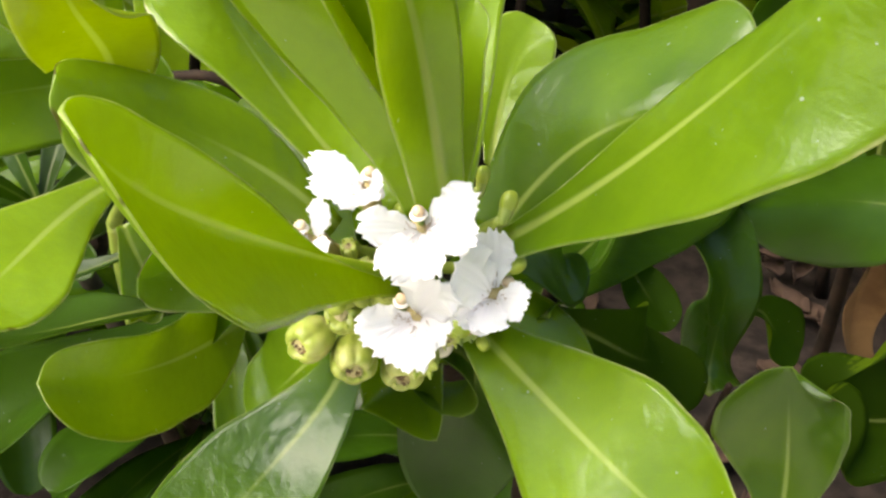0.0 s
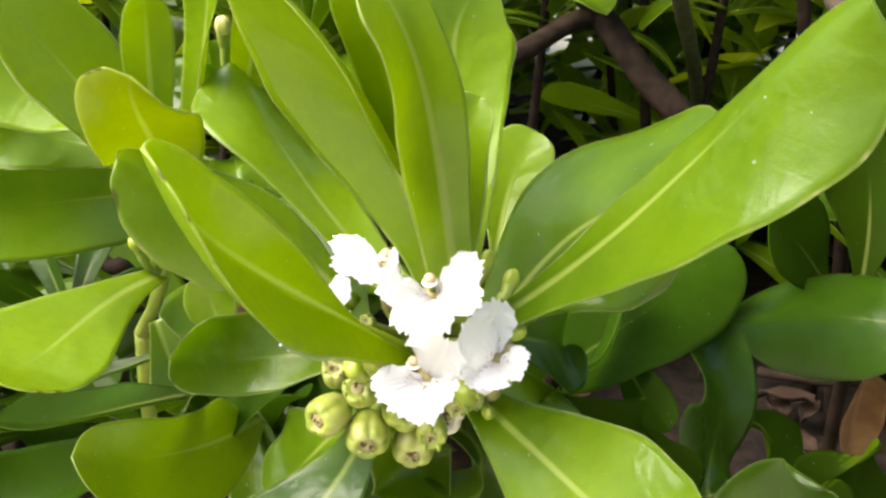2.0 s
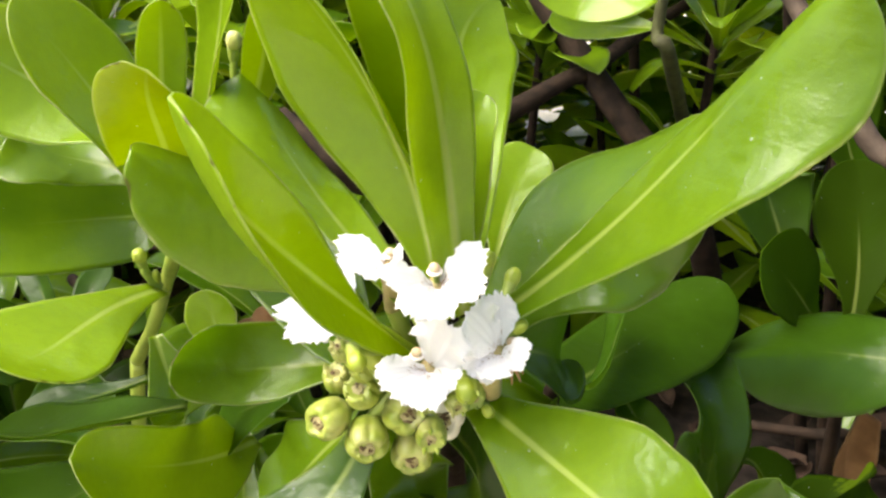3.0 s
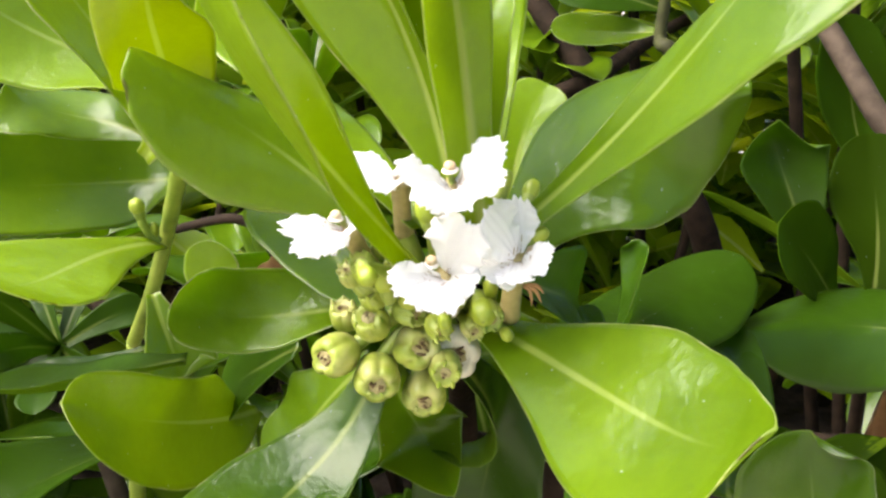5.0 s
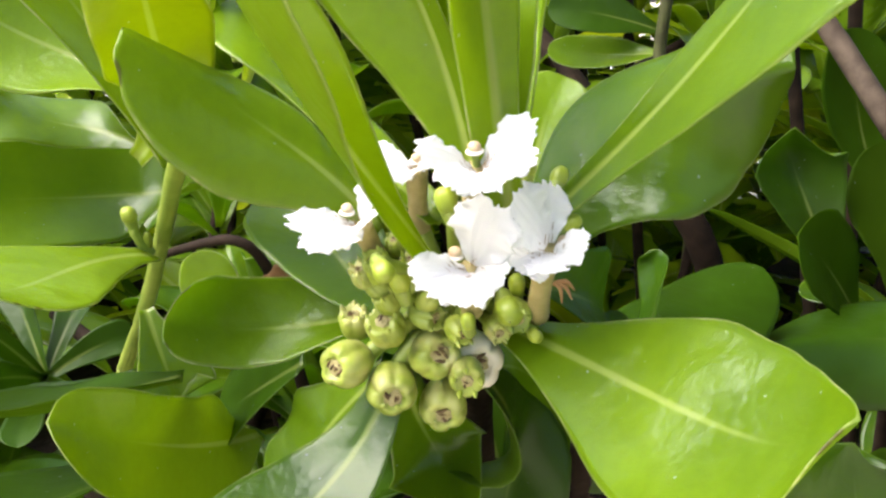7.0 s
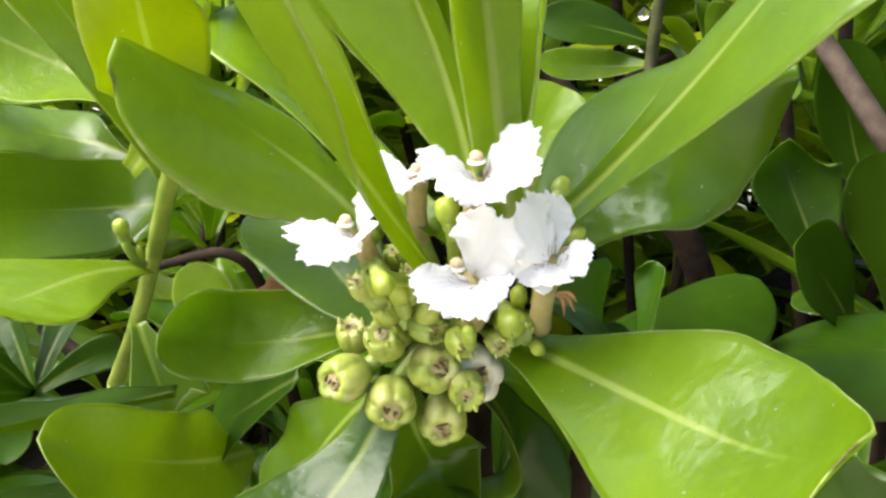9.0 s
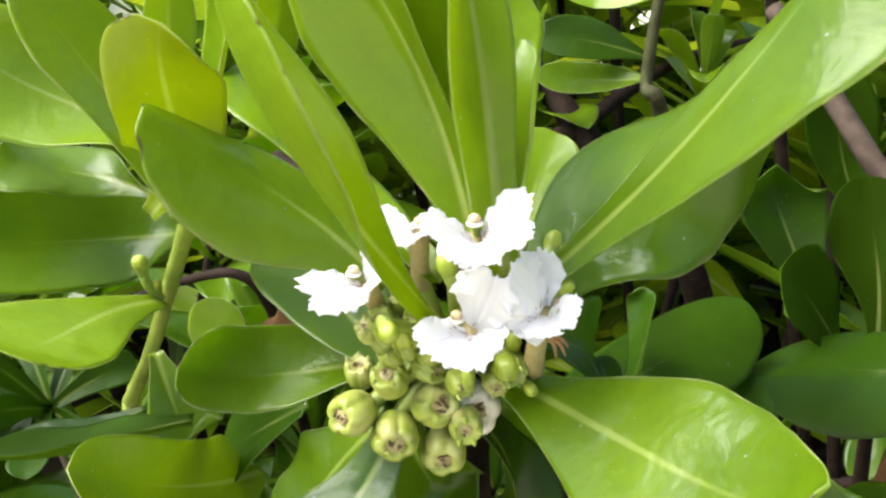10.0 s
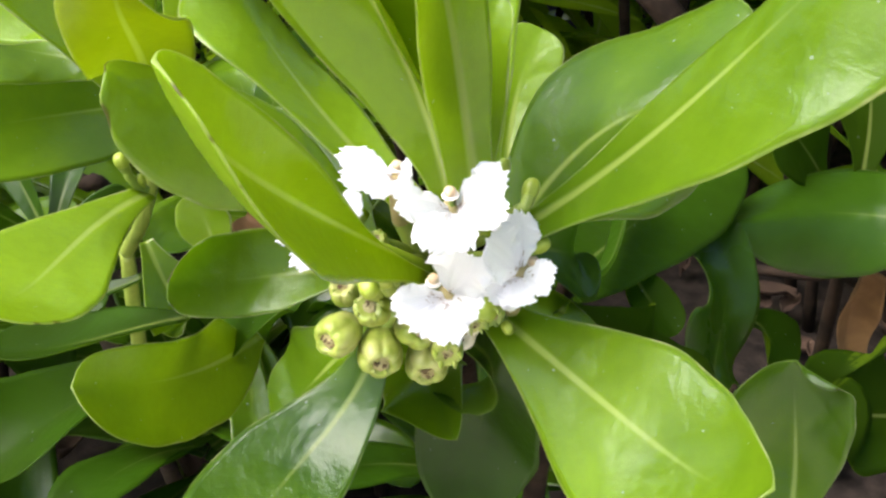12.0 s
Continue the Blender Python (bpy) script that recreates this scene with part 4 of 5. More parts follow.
flower(main, (-0.0141, 0.1596, 0.3568), (-0.0135, 0.1666, 0.3436), (-0.0140, 0.1613, 0.3585), [(-0.0255, 0.1635, 0.3609), (-0.0250, 0.1579, 0.3583), (-0.0196, 0.1530, 0.3568), (-0.0132, 0.1511, 0.3584), (-0.0110, 0.1534, 0.3618)], width=0.0031, seed=5, spread=(1.0, 1.0, 0.9, 0.9, 0.9))

twig(main, [(-0.0060, 0.1720, 0.3300), (-0.0050, 0.1604, 0.3362), (-0.0040, 0.1528, 0.3463)], (0.0022, 0.002, 0.0021), STALK, "flower_stalk")
twig(main, [(-0.0060, 0.1720, 0.3300), (-0.0049, 0.1595, 0.3290), (-0.0037, 0.1511, 0.3321)], (0.0022, 0.002, 0.0021), STALK, "flower_stalk")
twig(main, [(-0.0060, 0.1720, 0.3300), (0.0013, 0.1598, 0.3282), (0.0086, 0.1516, 0.3305)], (0.0022, 0.002, 0.0021), STALK, "flower_stalk")
twig(main, [(-0.0060, 0.1720, 0.3300), (-0.0130, 0.1671, 0.3303), (-0.0199, 0.1663, 0.3346)], (0.0022, 0.002, 0.0021), STALK, "flower_stalk")
twig(main, [(-0.0060, 0.1720, 0.3300), (-0.0098, 0.1673, 0.3348), (-0.0135, 0.1666, 0.3436)], (0.0022, 0.002, 0.0021), STALK, "flower_stalk")
fruit(main, (-0.0272, 0.1713, 0.3223), (-0.0919, -0.5188, 0.8500), 0.0064, FRUIT, 0, "unripe green ribbed fruit", 1.8)
twig(main, [(-0.0060, 0.1720, 0.3240), (-0.0165, 0.1725, 0.3248), (-0.0269, 0.1729, 0.3197)], (0.002, 0.0018, 0.0018), STALK, "fruit_stalk")
fruit(main, (-0.0202, 0.1601, 0.3251), (-0.1970, -0.7162, 0.6695), 0.0074, FRUIT, 1, "unripe green ribbed fruit", 1.2)
twig(main, [(-0.0060, 0.1720, 0.3240), (-0.0127, 0.1673, 0.3263), (-0.0195, 0.1627, 0.3227)], (0.002, 0.0018, 0.0018), STALK, "fruit_stalk")
fruit(main, (-0.0282, 0.1638, 0.3164), (-0.5675, -0.8199, 0.0755), 0.0091, FRUIT, 2, "unripe green ribbed fruit", 1.0)
twig(main, [(-0.0060, 0.1720, 0.3240), (-0.0158, 0.1697, 0.3230), (-0.0257, 0.1674, 0.3160)], (0.002, 0.0018, 0.0018), STALK, "fruit_stalk")
fruit(main, (-0.0195, 0.1637, 0.3113), (0.0854, -0.9930, -0.0810), 0.0097, FRUIT, 3, "unripe green ribbed fruit", 1.0)
twig(main, [(-0.0060, 0.1720, 0.3240), (-0.0129, 0.1702, 0.3208), (-0.0199, 0.1684, 0.3117)], (0.002, 0.0018, 0.0018), STALK, "fruit_stalk")
fruit(main, (-0.0109, 0.1632, 0.3185), (0.2847, -0.8881, 0.3609), 0.0097, FRUIT, 4, "unripe green ribbed fruit", 1.0)
twig(main, [(-0.0060, 0.1720, 0.3240), (-0.0091, 0.1697, 0.3234), (-0.0122, 0.1674, 0.3168)], (0.002, 0.0018, 0.0018), STALK, "fruit_stalk")
fruit(main, (-0.0088, 0.1670, 0.3064), (-0.0630, -0.9701, -0.2342), 0.0093, FRUIT, 5, "unripe green ribbed fruit", 1.0)
twig(main, [(-0.0060, 0.1720, 0.3240), (-0.0072, 0.1717, 0.3187), (-0.0085, 0.1714, 0.3075)], (0.002, 0.0018, 0.0018), STALK, "fruit_stalk")
fruit(main, (-0.0044, 0.1598, 0.3155), (0.0253, -0.9966, -0.0779), 0.0068, FRUIT, 6, "unripe green ribbed fruit", 1.8)
twig(main, [(-0.0060, 0.1720, 0.3240), (-0.0052, 0.1676, 0.3229), (-0.0044, 0.1631, 0.3157)], (0.002, 0.0018, 0.0018), STALK, "fruit_stalk")
fruit(main, (-0.0027, 0.1683, 0.3156), (0.2012, -0.9647, 0.1699), 0.0108, HUSK, 7, "pale creamy ageing fruit", 1.0)
twig(main, [(-0.0060, 0.1720, 0.3240), (-0.0040, 0.1727, 0.3218), (-0.0020, 0.1733, 0.3137)], (0.002, 0.0018, 0.0018), STALK, "fruit_stalk")
bud(main, (0.0111, 0.1520, 0.3539), (0.0130, 0.1556, 0.3579), 0.0017)
twig(main, [(-0.0060, 0.1720, 0.3300), (0.0026, 0.1620, 0.3419), (0.0111, 0.1520, 0.3539)], (0.0016, 0.0013, 0.0012), STALK, "bud_stalk")
bud(main, (-0.0074, 0.1475, 0.3495), (-0.0094, 0.1471, 0.3559), 0.0021)
twig(main, [(-0.0060, 0.1720, 0.3300), (-0.0067, 0.1597, 0.3398), (-0.0074, 0.1475, 0.3495)], (0.0016, 0.0013, 0.0012), STALK, "bud_stalk")
bud(main, (-0.0076, 0.1555, 0.3498), (-0.0076, 0.1547, 0.3557), 0.0017)
twig(main, [(-0.0060, 0.1720, 0.3300), (-0.0068, 0.1638, 0.3399), (-0.0076, 0.1555, 0.3498)], (0.0016, 0.0013, 0.0012), STALK, "bud_stalk")
bud(main, (0.0009, 0.1575, 0.3527), (0.0019, 0.1584, 0.3576), 0.0018)
twig(main, [(-0.0060, 0.1720, 0.3300), (-0.0026, 0.1648, 0.3413), (0.0009, 0.1575, 0.3527)], (0.0016, 0.0013, 0.0012), STALK, "bud_stalk")
bud(main, (0.0073, 0.1640, 0.3534), (0.0081, 0.1648, 0.3581), 0.0014)
twig(main, [(-0.0060, 0.1720, 0.3300), (0.0006, 0.1680, 0.3417), (0.0073, 0.1640, 0.3534)], (0.0016, 0.0013, 0.0012), STALK, "bud_stalk")
bud(main, (0.0098, 0.1548, 0.3486), (0.0122, 0.1551, 0.3509), 0.0014)
twig(main, [(-0.0060, 0.1720, 0.3300), (0.0019, 0.1634, 0.3393), (0.0098, 0.1548, 0.3486)], (0.0016, 0.0013, 0.0012), STALK, "bud_stalk")
bud(main, (0.0105, 0.1426, 0.3486), (0.0146, 0.1426, 0.3515), 0.0015)
twig(main, [(-0.0060, 0.1720, 0.3300), (0.0022, 0.1573, 0.3393), (0.0105, 0.1426, 0.3486)], (0.0016, 0.0013, 0.0012), STALK, "bud_stalk")
bud(main, (-0.0043, 0.1471, 0.3288), (-0.0049, 0.1451, 0.3329), 0.0014)
twig(main, [(-0.0060, 0.1720, 0.3300), (-0.0051, 0.1595, 0.3294), (-0.0043, 0.1471, 0.3288)], (0.0016, 0.0013, 0.0012), STALK, "bud_stalk")
bud(main, (0.0068, 0.1502, 0.3289), (0.0085, 0.1467, 0.3273), 0.0013)
twig(main, [(-0.0060, 0.1720, 0.3300), (0.0004, 0.1611, 0.3295), (0.0068, 0.1502, 0.3289)], (0.0016, 0.0013, 0.0012), STALK, "bud_stalk")
bud(main, (0.0021, 0.1526, 0.3338), (0.0037, 0.1458, 0.3317), 0.0026)
twig(main, [(-0.0060, 0.1720, 0.3300), (-0.0020, 0.1623, 0.3319), (0.0021, 0.1526, 0.3338)], (0.0016, 0.0013, 0.0012), STALK, "bud_stalk")
bud(main, (-0.0210, 0.1456, 0.3429), (-0.0190, 0.1408, 0.3411), 0.0020)
twig(main, [(-0.0060, 0.1720, 0.3300), (-0.0135, 0.1588, 0.3365), (-0.0210, 0.1456, 0.3429)], (0.0016, 0.0013, 0.0012), STALK, "bud_stalk")
bud(main, (-0.0164, 0.1555, 0.3329), (-0.0180, 0.1531, 0.3394), 0.0022)
twig(main, [(-0.0060, 0.1720, 0.3300), (-0.0112, 0.1637, 0.3314), (-0.0164, 0.1555, 0.3329)], (0.0016, 0.0013, 0.0012), STALK, "bud_stalk")
bud(main, (-0.0204, 0.1579, 0.3344), (-0.0229, 0.1551, 0.3393), 0.0018)
twig(main, [(-0.0060, 0.1720, 0.3300), (-0.0132, 0.1650, 0.3322), (-0.0204, 0.1579, 0.3344)], (0.0016, 0.0013, 0.0012), STALK, "bud_stalk")
bud(main, (0.0049, 0.1535, 0.3335), (0.0043, 0.1488, 0.3390), 0.0016)
twig(main, [(-0.0060, 0.1720, 0.3300), (-0.0006, 0.1627, 0.3317), (0.0049, 0.1535, 0.3335)], (0.0016, 0.0013, 0.0012), STALK, "bud_stalk")
fruit(main, (-0.0213, 0.1561, 0.3390), (-0.3351, -0.4977, 0.8000), 0.0052, STALK, 20, "young green fruit with its calyx", 1.5)
twig(main, [(-0.0060, 0.1720, 0.3300), (-0.0137, 0.1640, 0.3345), (-0.0213, 0.1561, 0.3390)], (0.002, 0.0018, 0.0018), STALK, "fruit_stalk")
fruit(main, (-0.0164, 0.1563, 0.3360), (0.0175, -0.4447, 0.8955), 0.0052, STALK, 21, "young green fruit with its calyx", 1.5)
twig(main, [(-0.0060, 0.1720, 0.3300), (-0.0112, 0.1642, 0.3330), (-0.0164, 0.1563, 0.3360)], (0.002, 0.0018, 0.0018), STALK, "fruit_stalk")
fruit(main, (-0.0216, 0.1589, 0.3340), (-0.5271, -0.4334, 0.7310), 0.0048, STALK, 22, "young green fruit with its calyx", 1.5)
twig(main, [(-0.0060, 0.1720, 0.3300), (-0.0138, 0.1654, 0.3320), (-0.0216, 0.1589, 0.3340)], (0.002, 0.0018, 0.0018), STALK, "fruit_stalk")
fruit(main, (0.0041, 0.1499, 0.3316), (0.2308, -0.9511, -0.2055), 0.0056, STALK, 23, "young green fruit with its calyx", 1.5)
twig(main, [(-0.0060, 0.1720, 0.3300), (-0.0010, 0.1609, 0.3308), (0.0041, 0.1499, 0.3316)], (0.002, 0.0018, 0.0018), STALK, "fruit_stalk")
fruit(main, (-0.0126, 0.1595, 0.3285), (0.7099, -0.6929, -0.1265), 0.0060, STALK, 24, "young green fruit with its calyx", 1.5)
twig(main, [(-0.0060, 0.1720, 0.3300), (-0.0093, 0.1657, 0.3292), (-0.0126, 0.1595, 0.3285)], (0.002, 0.0018, 0.0018), STALK, "fruit_stalk")
fruit(main, (-0.0023, 0.1516, 0.3341), (0.2338, -0.5886, 0.7739), 0.0045, STALK, 25, "young green fruit with its calyx", 1.5)
twig(main, [(-0.0060, 0.1720, 0.3300), (-0.0042, 0.1618, 0.3321), (-0.0023, 0.1516, 0.3341)], (0.002, 0.0018, 0.0018), STALK, "fruit_stalk")
fruit(main, (-0.0243, 0.1575, 0.3366), (-0.3194, -0.5402, 0.7786), 0.0046, FRUIT, 40, "young green fruit with its calyx", 2.0)
twig(main, [(-0.0060, 0.1720, 0.3300), (-0.0152, 0.1648, 0.3333), (-0.0243, 0.1575, 0.3366)], (0.0016, 0.0015, 0.0014), STALK, "fruit_stalk")
fruit(main, (-0.0198, 0.1591, 0.3309), (-0.3857, -0.5252, 0.7586), 0.0050, FRUIT, 41, "young green fruit with its calyx", 2.0)
twig(main, [(-0.0060, 0.1720, 0.3300), (-0.0129, 0.1655, 0.3305), (-0.0198, 0.1591, 0.3309)], (0.0016, 0.0015, 0.0014), STALK, "fruit_stalk")
fruit(main, (-0.0150, 0.1570, 0.3387), (-0.0628, -0.4940, 0.8672), 0.0044, FRUIT, 42, "young green fruit with its calyx", 2.0)
twig(main, [(-0.0060, 0.1720, 0.3300), (-0.0105, 0.1645, 0.3344), (-0.0150, 0.1570, 0.3387)], (0.0016, 0.0015, 0.0014), STALK, "fruit_stalk")
fruit(main, (-0.0120, 0.1573, 0.3322), (0.3658, -0.4740, 0.8010), 0.0050, FRUIT, 43, "young green fruit with its calyx", 2.0)
twig(main, [(-0.0060, 0.1720, 0.3300), (-0.0090, 0.1647, 0.3311), (-0.0120, 0.1573, 0.3322)], (0.0016, 0.0015, 0.0014), STALK, "fruit_stalk")
fruit(main, (-0.0062, 0.1539, 0.3273), (0.4444, -0.8567, -0.2617), 0.0050, FRUIT, 44, "young green fruit with its calyx", 2.0)
twig(main, [(-0.0060, 0.1720, 0.3300), (-0.0061, 0.1630, 0.3287), (-0.0062, 0.1539, 0.3273)], (0.0016, 0.0015, 0.0014), STALK, "fruit_stalk")
fruit(main, (0.0008, 0.1511, 0.3284), (0.2934, -0.9166, -0.2717), 0.0046, FRUIT, 45, "young green fruit with its calyx", 2.0)
twig(main, [(-0.0060, 0.1720, 0.3300), (-0.0026, 0.1616, 0.3292), (0.0008, 0.1511, 0.3284)], (0.0016, 0.0015, 0.0014), STALK, "fruit_stalk")
fruit(main, (0.0023, 0.1509, 0.3315), (0.5414, -0.6580, 0.5234), 0.0042, FRUIT, 46, "young green fruit with its calyx", 2.0)
twig(main, [(-0.0060, 0.1720, 0.3300), (-0.0018, 0.1615, 0.3308), (0.0023, 0.1509, 0.3315)], (0.0016, 0.0015, 0.0014), STALK, "fruit_stalk")
fruit(main, (-0.0182, 0.1599, 0.3419), (-0.1852, -0.5221, 0.8325), 0.0040, FRUIT, 47, "young green fruit with its calyx", 2.0)
twig(main, [(-0.0060, 0.1720, 0.3300), (-0.0121, 0.1660, 0.3359), (-0.0182, 0.1599, 0.3419)], (0.0016, 0.0015, 0.0014), STALK, "fruit_stalk")
twig(main, [(0.0113, 0.1532, 0.3364), (0.0137, 0.1504, 0.3375), (0.0152, 0.1500, 0.3360)], (0.0004, 0.00045, 0.00015), DRY, "withered_petal", 0.1, 0)
twig(main, [(0.0113, 0.1532, 0.3364), (0.0134, 0.1502, 0.3367), (0.0147, 0.1495, 0.3343)], (0.0004, 0.00045, 0.00015), DRY, "withered_petal", 0.1, 1)
twig(main, [(0.0113, 0.1532, 0.3364), (0.0125, 0.1501, 0.3363), (0.0128, 0.1493, 0.3336)], (0.0004, 0.00045, 0.00015), DRY, "withered_petal", 0.1, 2)
twig(left, [(-0.0836, 0.2207, 0.3246), (-0.0860, 0.2180, 0.3299), (-0.0865, 0.2176, 0.3323)], (0.0016, 0.0013, 0.0012), STALK, "bud_stalk")
bud(left, (-0.0865, 0.2176, 0.3323), (-0.0874, 0.2159, 0.3376), 0.0020)
twig(left, [(-0.0578, 0.2145, 0.3734), (-0.0577, 0.2146, 0.3820), (-0.0573, 0.2144, 0.3918)], (0.0010, 0.0009, 0.0009), STALK, "bud_stalk")
bud(left, (-0.0573, 0.2144, 0.3918), (-0.0567, 0.2133, 0.3981), 0.0020, "pale cream-green closed flower bud", PALE_BUD)
bud(left, (-0.0836, 0.2207, 0.3246), (-0.0835, 0.2182, 0.3306), 0.0012)

branch([(0.0490, 0.7120, 0.3822), (0.0662, 0.6827, 0.3576), (0.0965, 0.6481, 0.3172), (0.1270, 0.6245, 0.2789), (0.1758, 0.6134, 0.2154), (0.2600, 0.7500, -0.0200)], (0.006, 0.0085, 0.0095, 0.0095, 0.01, 0.012), BARK, "dark brown leaning branch of the shrub", 3)
branch([(0.3078, 0.8651, 0.3722), (0.2080, 0.7811, 0.3574), (0.1369, 0.7035, 0.3330), (0.0965, 0.6475, 0.3152), (0.0814, 0.6400, 0.3119), (0.0422, 0.6250, 0.2920), (0.0017, 0.6100, 0.2772)], (0.003, 0.0045, 0.0055, 0.006, 0.0062, 0.0075, 0.008), BARK, "dark brown side branch", 4)
branch([(0.1479, 0.4243, 0.3994), (0.1648, 0.4044, 0.3687), (0.1832, 0.3832, 0.3336), (0.2131, 0.3687, 0.2862), (0.3000, 0.4200, -0.0200)], (0.0042, 0.0048, 0.005, 0.0055, 0.007), PALE_BARK, "pale brown slanting branch", 5)
branch([(-0.1380, 0.3790, 0.2770), (-0.1134, 0.3614, 0.2889), (-0.0863, 0.3428, 0.2972), (-0.0763, 0.3584, 0.2781), (-0.0754, 0.4062, 0.2246), (-0.0500, 0.5500, -0.0200)], (0.0016, 0.0019, 0.0021, 0.0024, 0.003, 0.004), BARK, "brown bent branch in shade", 6)
branch([(-0.2027, 0.4500, 0.2322), (-0.1784, 0.4277, 0.2266), (-0.1679, 0.4424, 0.2042), (-0.1600, 0.6000, -0.0200)], (0.003, 0.004, 0.0045, 0.006), BARK, "brown twig in shade", 7)
branch([(-0.0798, 0.4169, 0.3327), (-0.0608, 0.3925, 0.3242), (-0.0452, 0.3869, 0.3090), (-0.0213, 0.4328, 0.2600), (0.0000, 0.6000, -0.0200)], (0.003, 0.0035, 0.004, 0.0045, 0.006), BARK, "reddish brown twig in shade", 8)
branch([(0.1861, 0.4833, 0.1319), (0.2165, 0.4631, 0.1385), (0.2521, 0.4775, 0.1249), (0.4000, 0.6200, -0.0200)], (0.003, 0.0035, 0.004, 0.005), BARK, "brown fallen twig in leaf litter", 9)
dead = tagged(new("dead_leaf", leaf_mesh((0.1594, 0.2941, 0.2487), (0.1570, 0.3060, 0.2230), (0.1660, 0.3025, 0.1780), (0.1850, 0.3200, 0.1560), 0.1, 0.4, 0.0105, 0.45, (0.7, 0.8), 3.0, (0, -1, 0.3), wave=0.35, seed=8, mat=DEAD, foot=0.75)), "curled tan dead leaf hanging in the shrub", "dead leaf")

upper = thing("naupaka_shoot", (0.2000, 0.8000, 0.0000), "naupaka shoot with olive leaves high behind", "shrub shoot", "naupaka shoots")
twig(upper, [(0.2000, 0.8000, -0.0100), (0.2000, 0.7500, 0.2000), (0.1391, 0.5870, 0.3343), (0.1291, 0.5870, 0.3543), (0.1369, 0.5788, 0.4357)], (0.006, 0.0055, 0.005, 0.004, 0.003), GREEN_BARK, "stem")
twig(upper, [(0.1369, 0.5788, 0.4357), (0.1250, 0.4700, 0.4680), (0.0950, 0.3400, 0.4680), (0.0560, 0.2431, 0.4282)], (0.003, 0.0026, 0.002, 0.0016), GREEN_BARK, "side_twig")
child("leaf", leaf_mesh((0.1291, 0.5870, 0.3543), (0.1213, 0.6036, 0.3530), (0.0888, 0.6145, 0.3505), (0.0641, 0.6185, 0.3557),
    0.02, 0.08, 0.0132, 0.67, (0.25, 0.19), 2.2, (0.00, -0.75, 0.66), bow=0.04, skew=-0.01, tone=0.40, wave=0.05, seed=53), upper)
child("leaf", leaf_mesh((0.0560, 0.2431, 0.4282), (0.0458, 0.2433, 0.4211), (0.0355, 0.2371, 0.4125), (0.0323, 0.2338, 0.4002),
    -0.09, -0.25, 0.0192, 0.68, (0.24, 0.26), 2.2, (0.00, -0.87, 0.49), bow=0.03, skew=0.01, tone=1.1, wave=0.05, seed=81), upper)
child("leaf", leaf_mesh((-0.0379, 0.2123, 0.3138), (-0.0457, 0.2162, 0.3126), (-0.0536, 0.2197, 0.3124), (-0.0585, 0.2259, 0.3133), 0.03, 0.02, 0.0080, 0.6, (0.4, 0.7), 2.0, (0, -0.75, 0.66), wave=0.25, seed=8, mat=DEAD), main, "withered orange leaf")
child("leaf", leaf_mesh((0.1329, 0.6000, 0.3673), (0.1088, 0.6020, 0.3757), (0.0854, 0.6040, 0.3810), (0.0620, 0.6060, 0.3803), 0.05, 0.1, 0.0155, 0.62, (0.25, 0.2), 2.3, (0.00, -0.85, 0.52), tone=-0.15, seed=62), upper)

whorl = thing("naupaka_shoot", (-0.1415, 0.3940, 0.0000), "naupaka shoot with a whorl of pale leaf feet", "shrub shoot", "naupaka shoots")
twig(whorl, [(-0.1415, 0.3940, -0.0100), (-0.1515, 0.3640, 0.1465), (-0.1615, 0.3340, 0.2441)], (0.005, 0.0045, 0.004), PALE_BARK, "stem")
child("leaf", leaf_mesh((-0.1615, 0.3340, 0.2441), (-0.1696, 0.3235, 0.2628), (-0.1762, 0.3151, 0.2736), (-0.1819, 0.3077, 0.2809), 0.0, 0.2, 0.0078, 0.8, (0.3, 0.3), 2.3, (0, -0.95, 0.3), tone=-0.20, nu=24, nv=10, foot=0.3, seed=0), whorl)
child("leaf", leaf_mesh((-0.1615, 0.3340, 0.2441), (-0.1701, 0.3439, 0.2617), (-0.1770, 0.3518, 0.2716), (-0.1830, 0.3587, 0.2781), 0.0, 0.2, 0.0078, 0.8, (0.3, 0.3), 2.3, (0, -0.95, 0.3), tone=-0.10, nu=24, nv=10, foot=0.3, seed=1), whorl)
child("leaf", leaf_mesh((-0.1615, 0.3340, 0.2441), (-0.1599, 0.3510, 0.2575), (-0.1586, 0.3646, 0.2640), (-0.1575, 0.3765, 0.2676), 0.0, 0.2, 0.0078, 0.8, (0.3, 0.3), 2.3, (0, -0.95, 0.3), tone=-0.15, nu=24, nv=10, foot=0.3, seed=2), whorl)
child("leaf", leaf_mesh((-0.1615, 0.3340, 0.2441), (-0.1497, 0.3414, 0.2527), (-0.1403, 0.3474, 0.2555), (-0.1320, 0.3526, 0.2557), 0.0, 0.2, 0.0078, 0.8, (0.3, 0.3), 2.3, (0, -0.95, 0.3), tone=-0.20, nu=24, nv=10, foot=0.3, seed=3), whorl)
child("leaf", leaf_mesh((-0.1615, 0.3340, 0.2441), (-0.1661, 0.3168, 0.2535), (-0.1699, 0.3031, 0.2567), (-0.1731, 0.2911, 0.2575), 0.0, 0.2, 0.0078, 0.8, (0.3, 0.3), 2.3, (0, -0.95, 0.3), tone=-0.10, nu=24, nv=10, foot=0.3, seed=4), whorl)
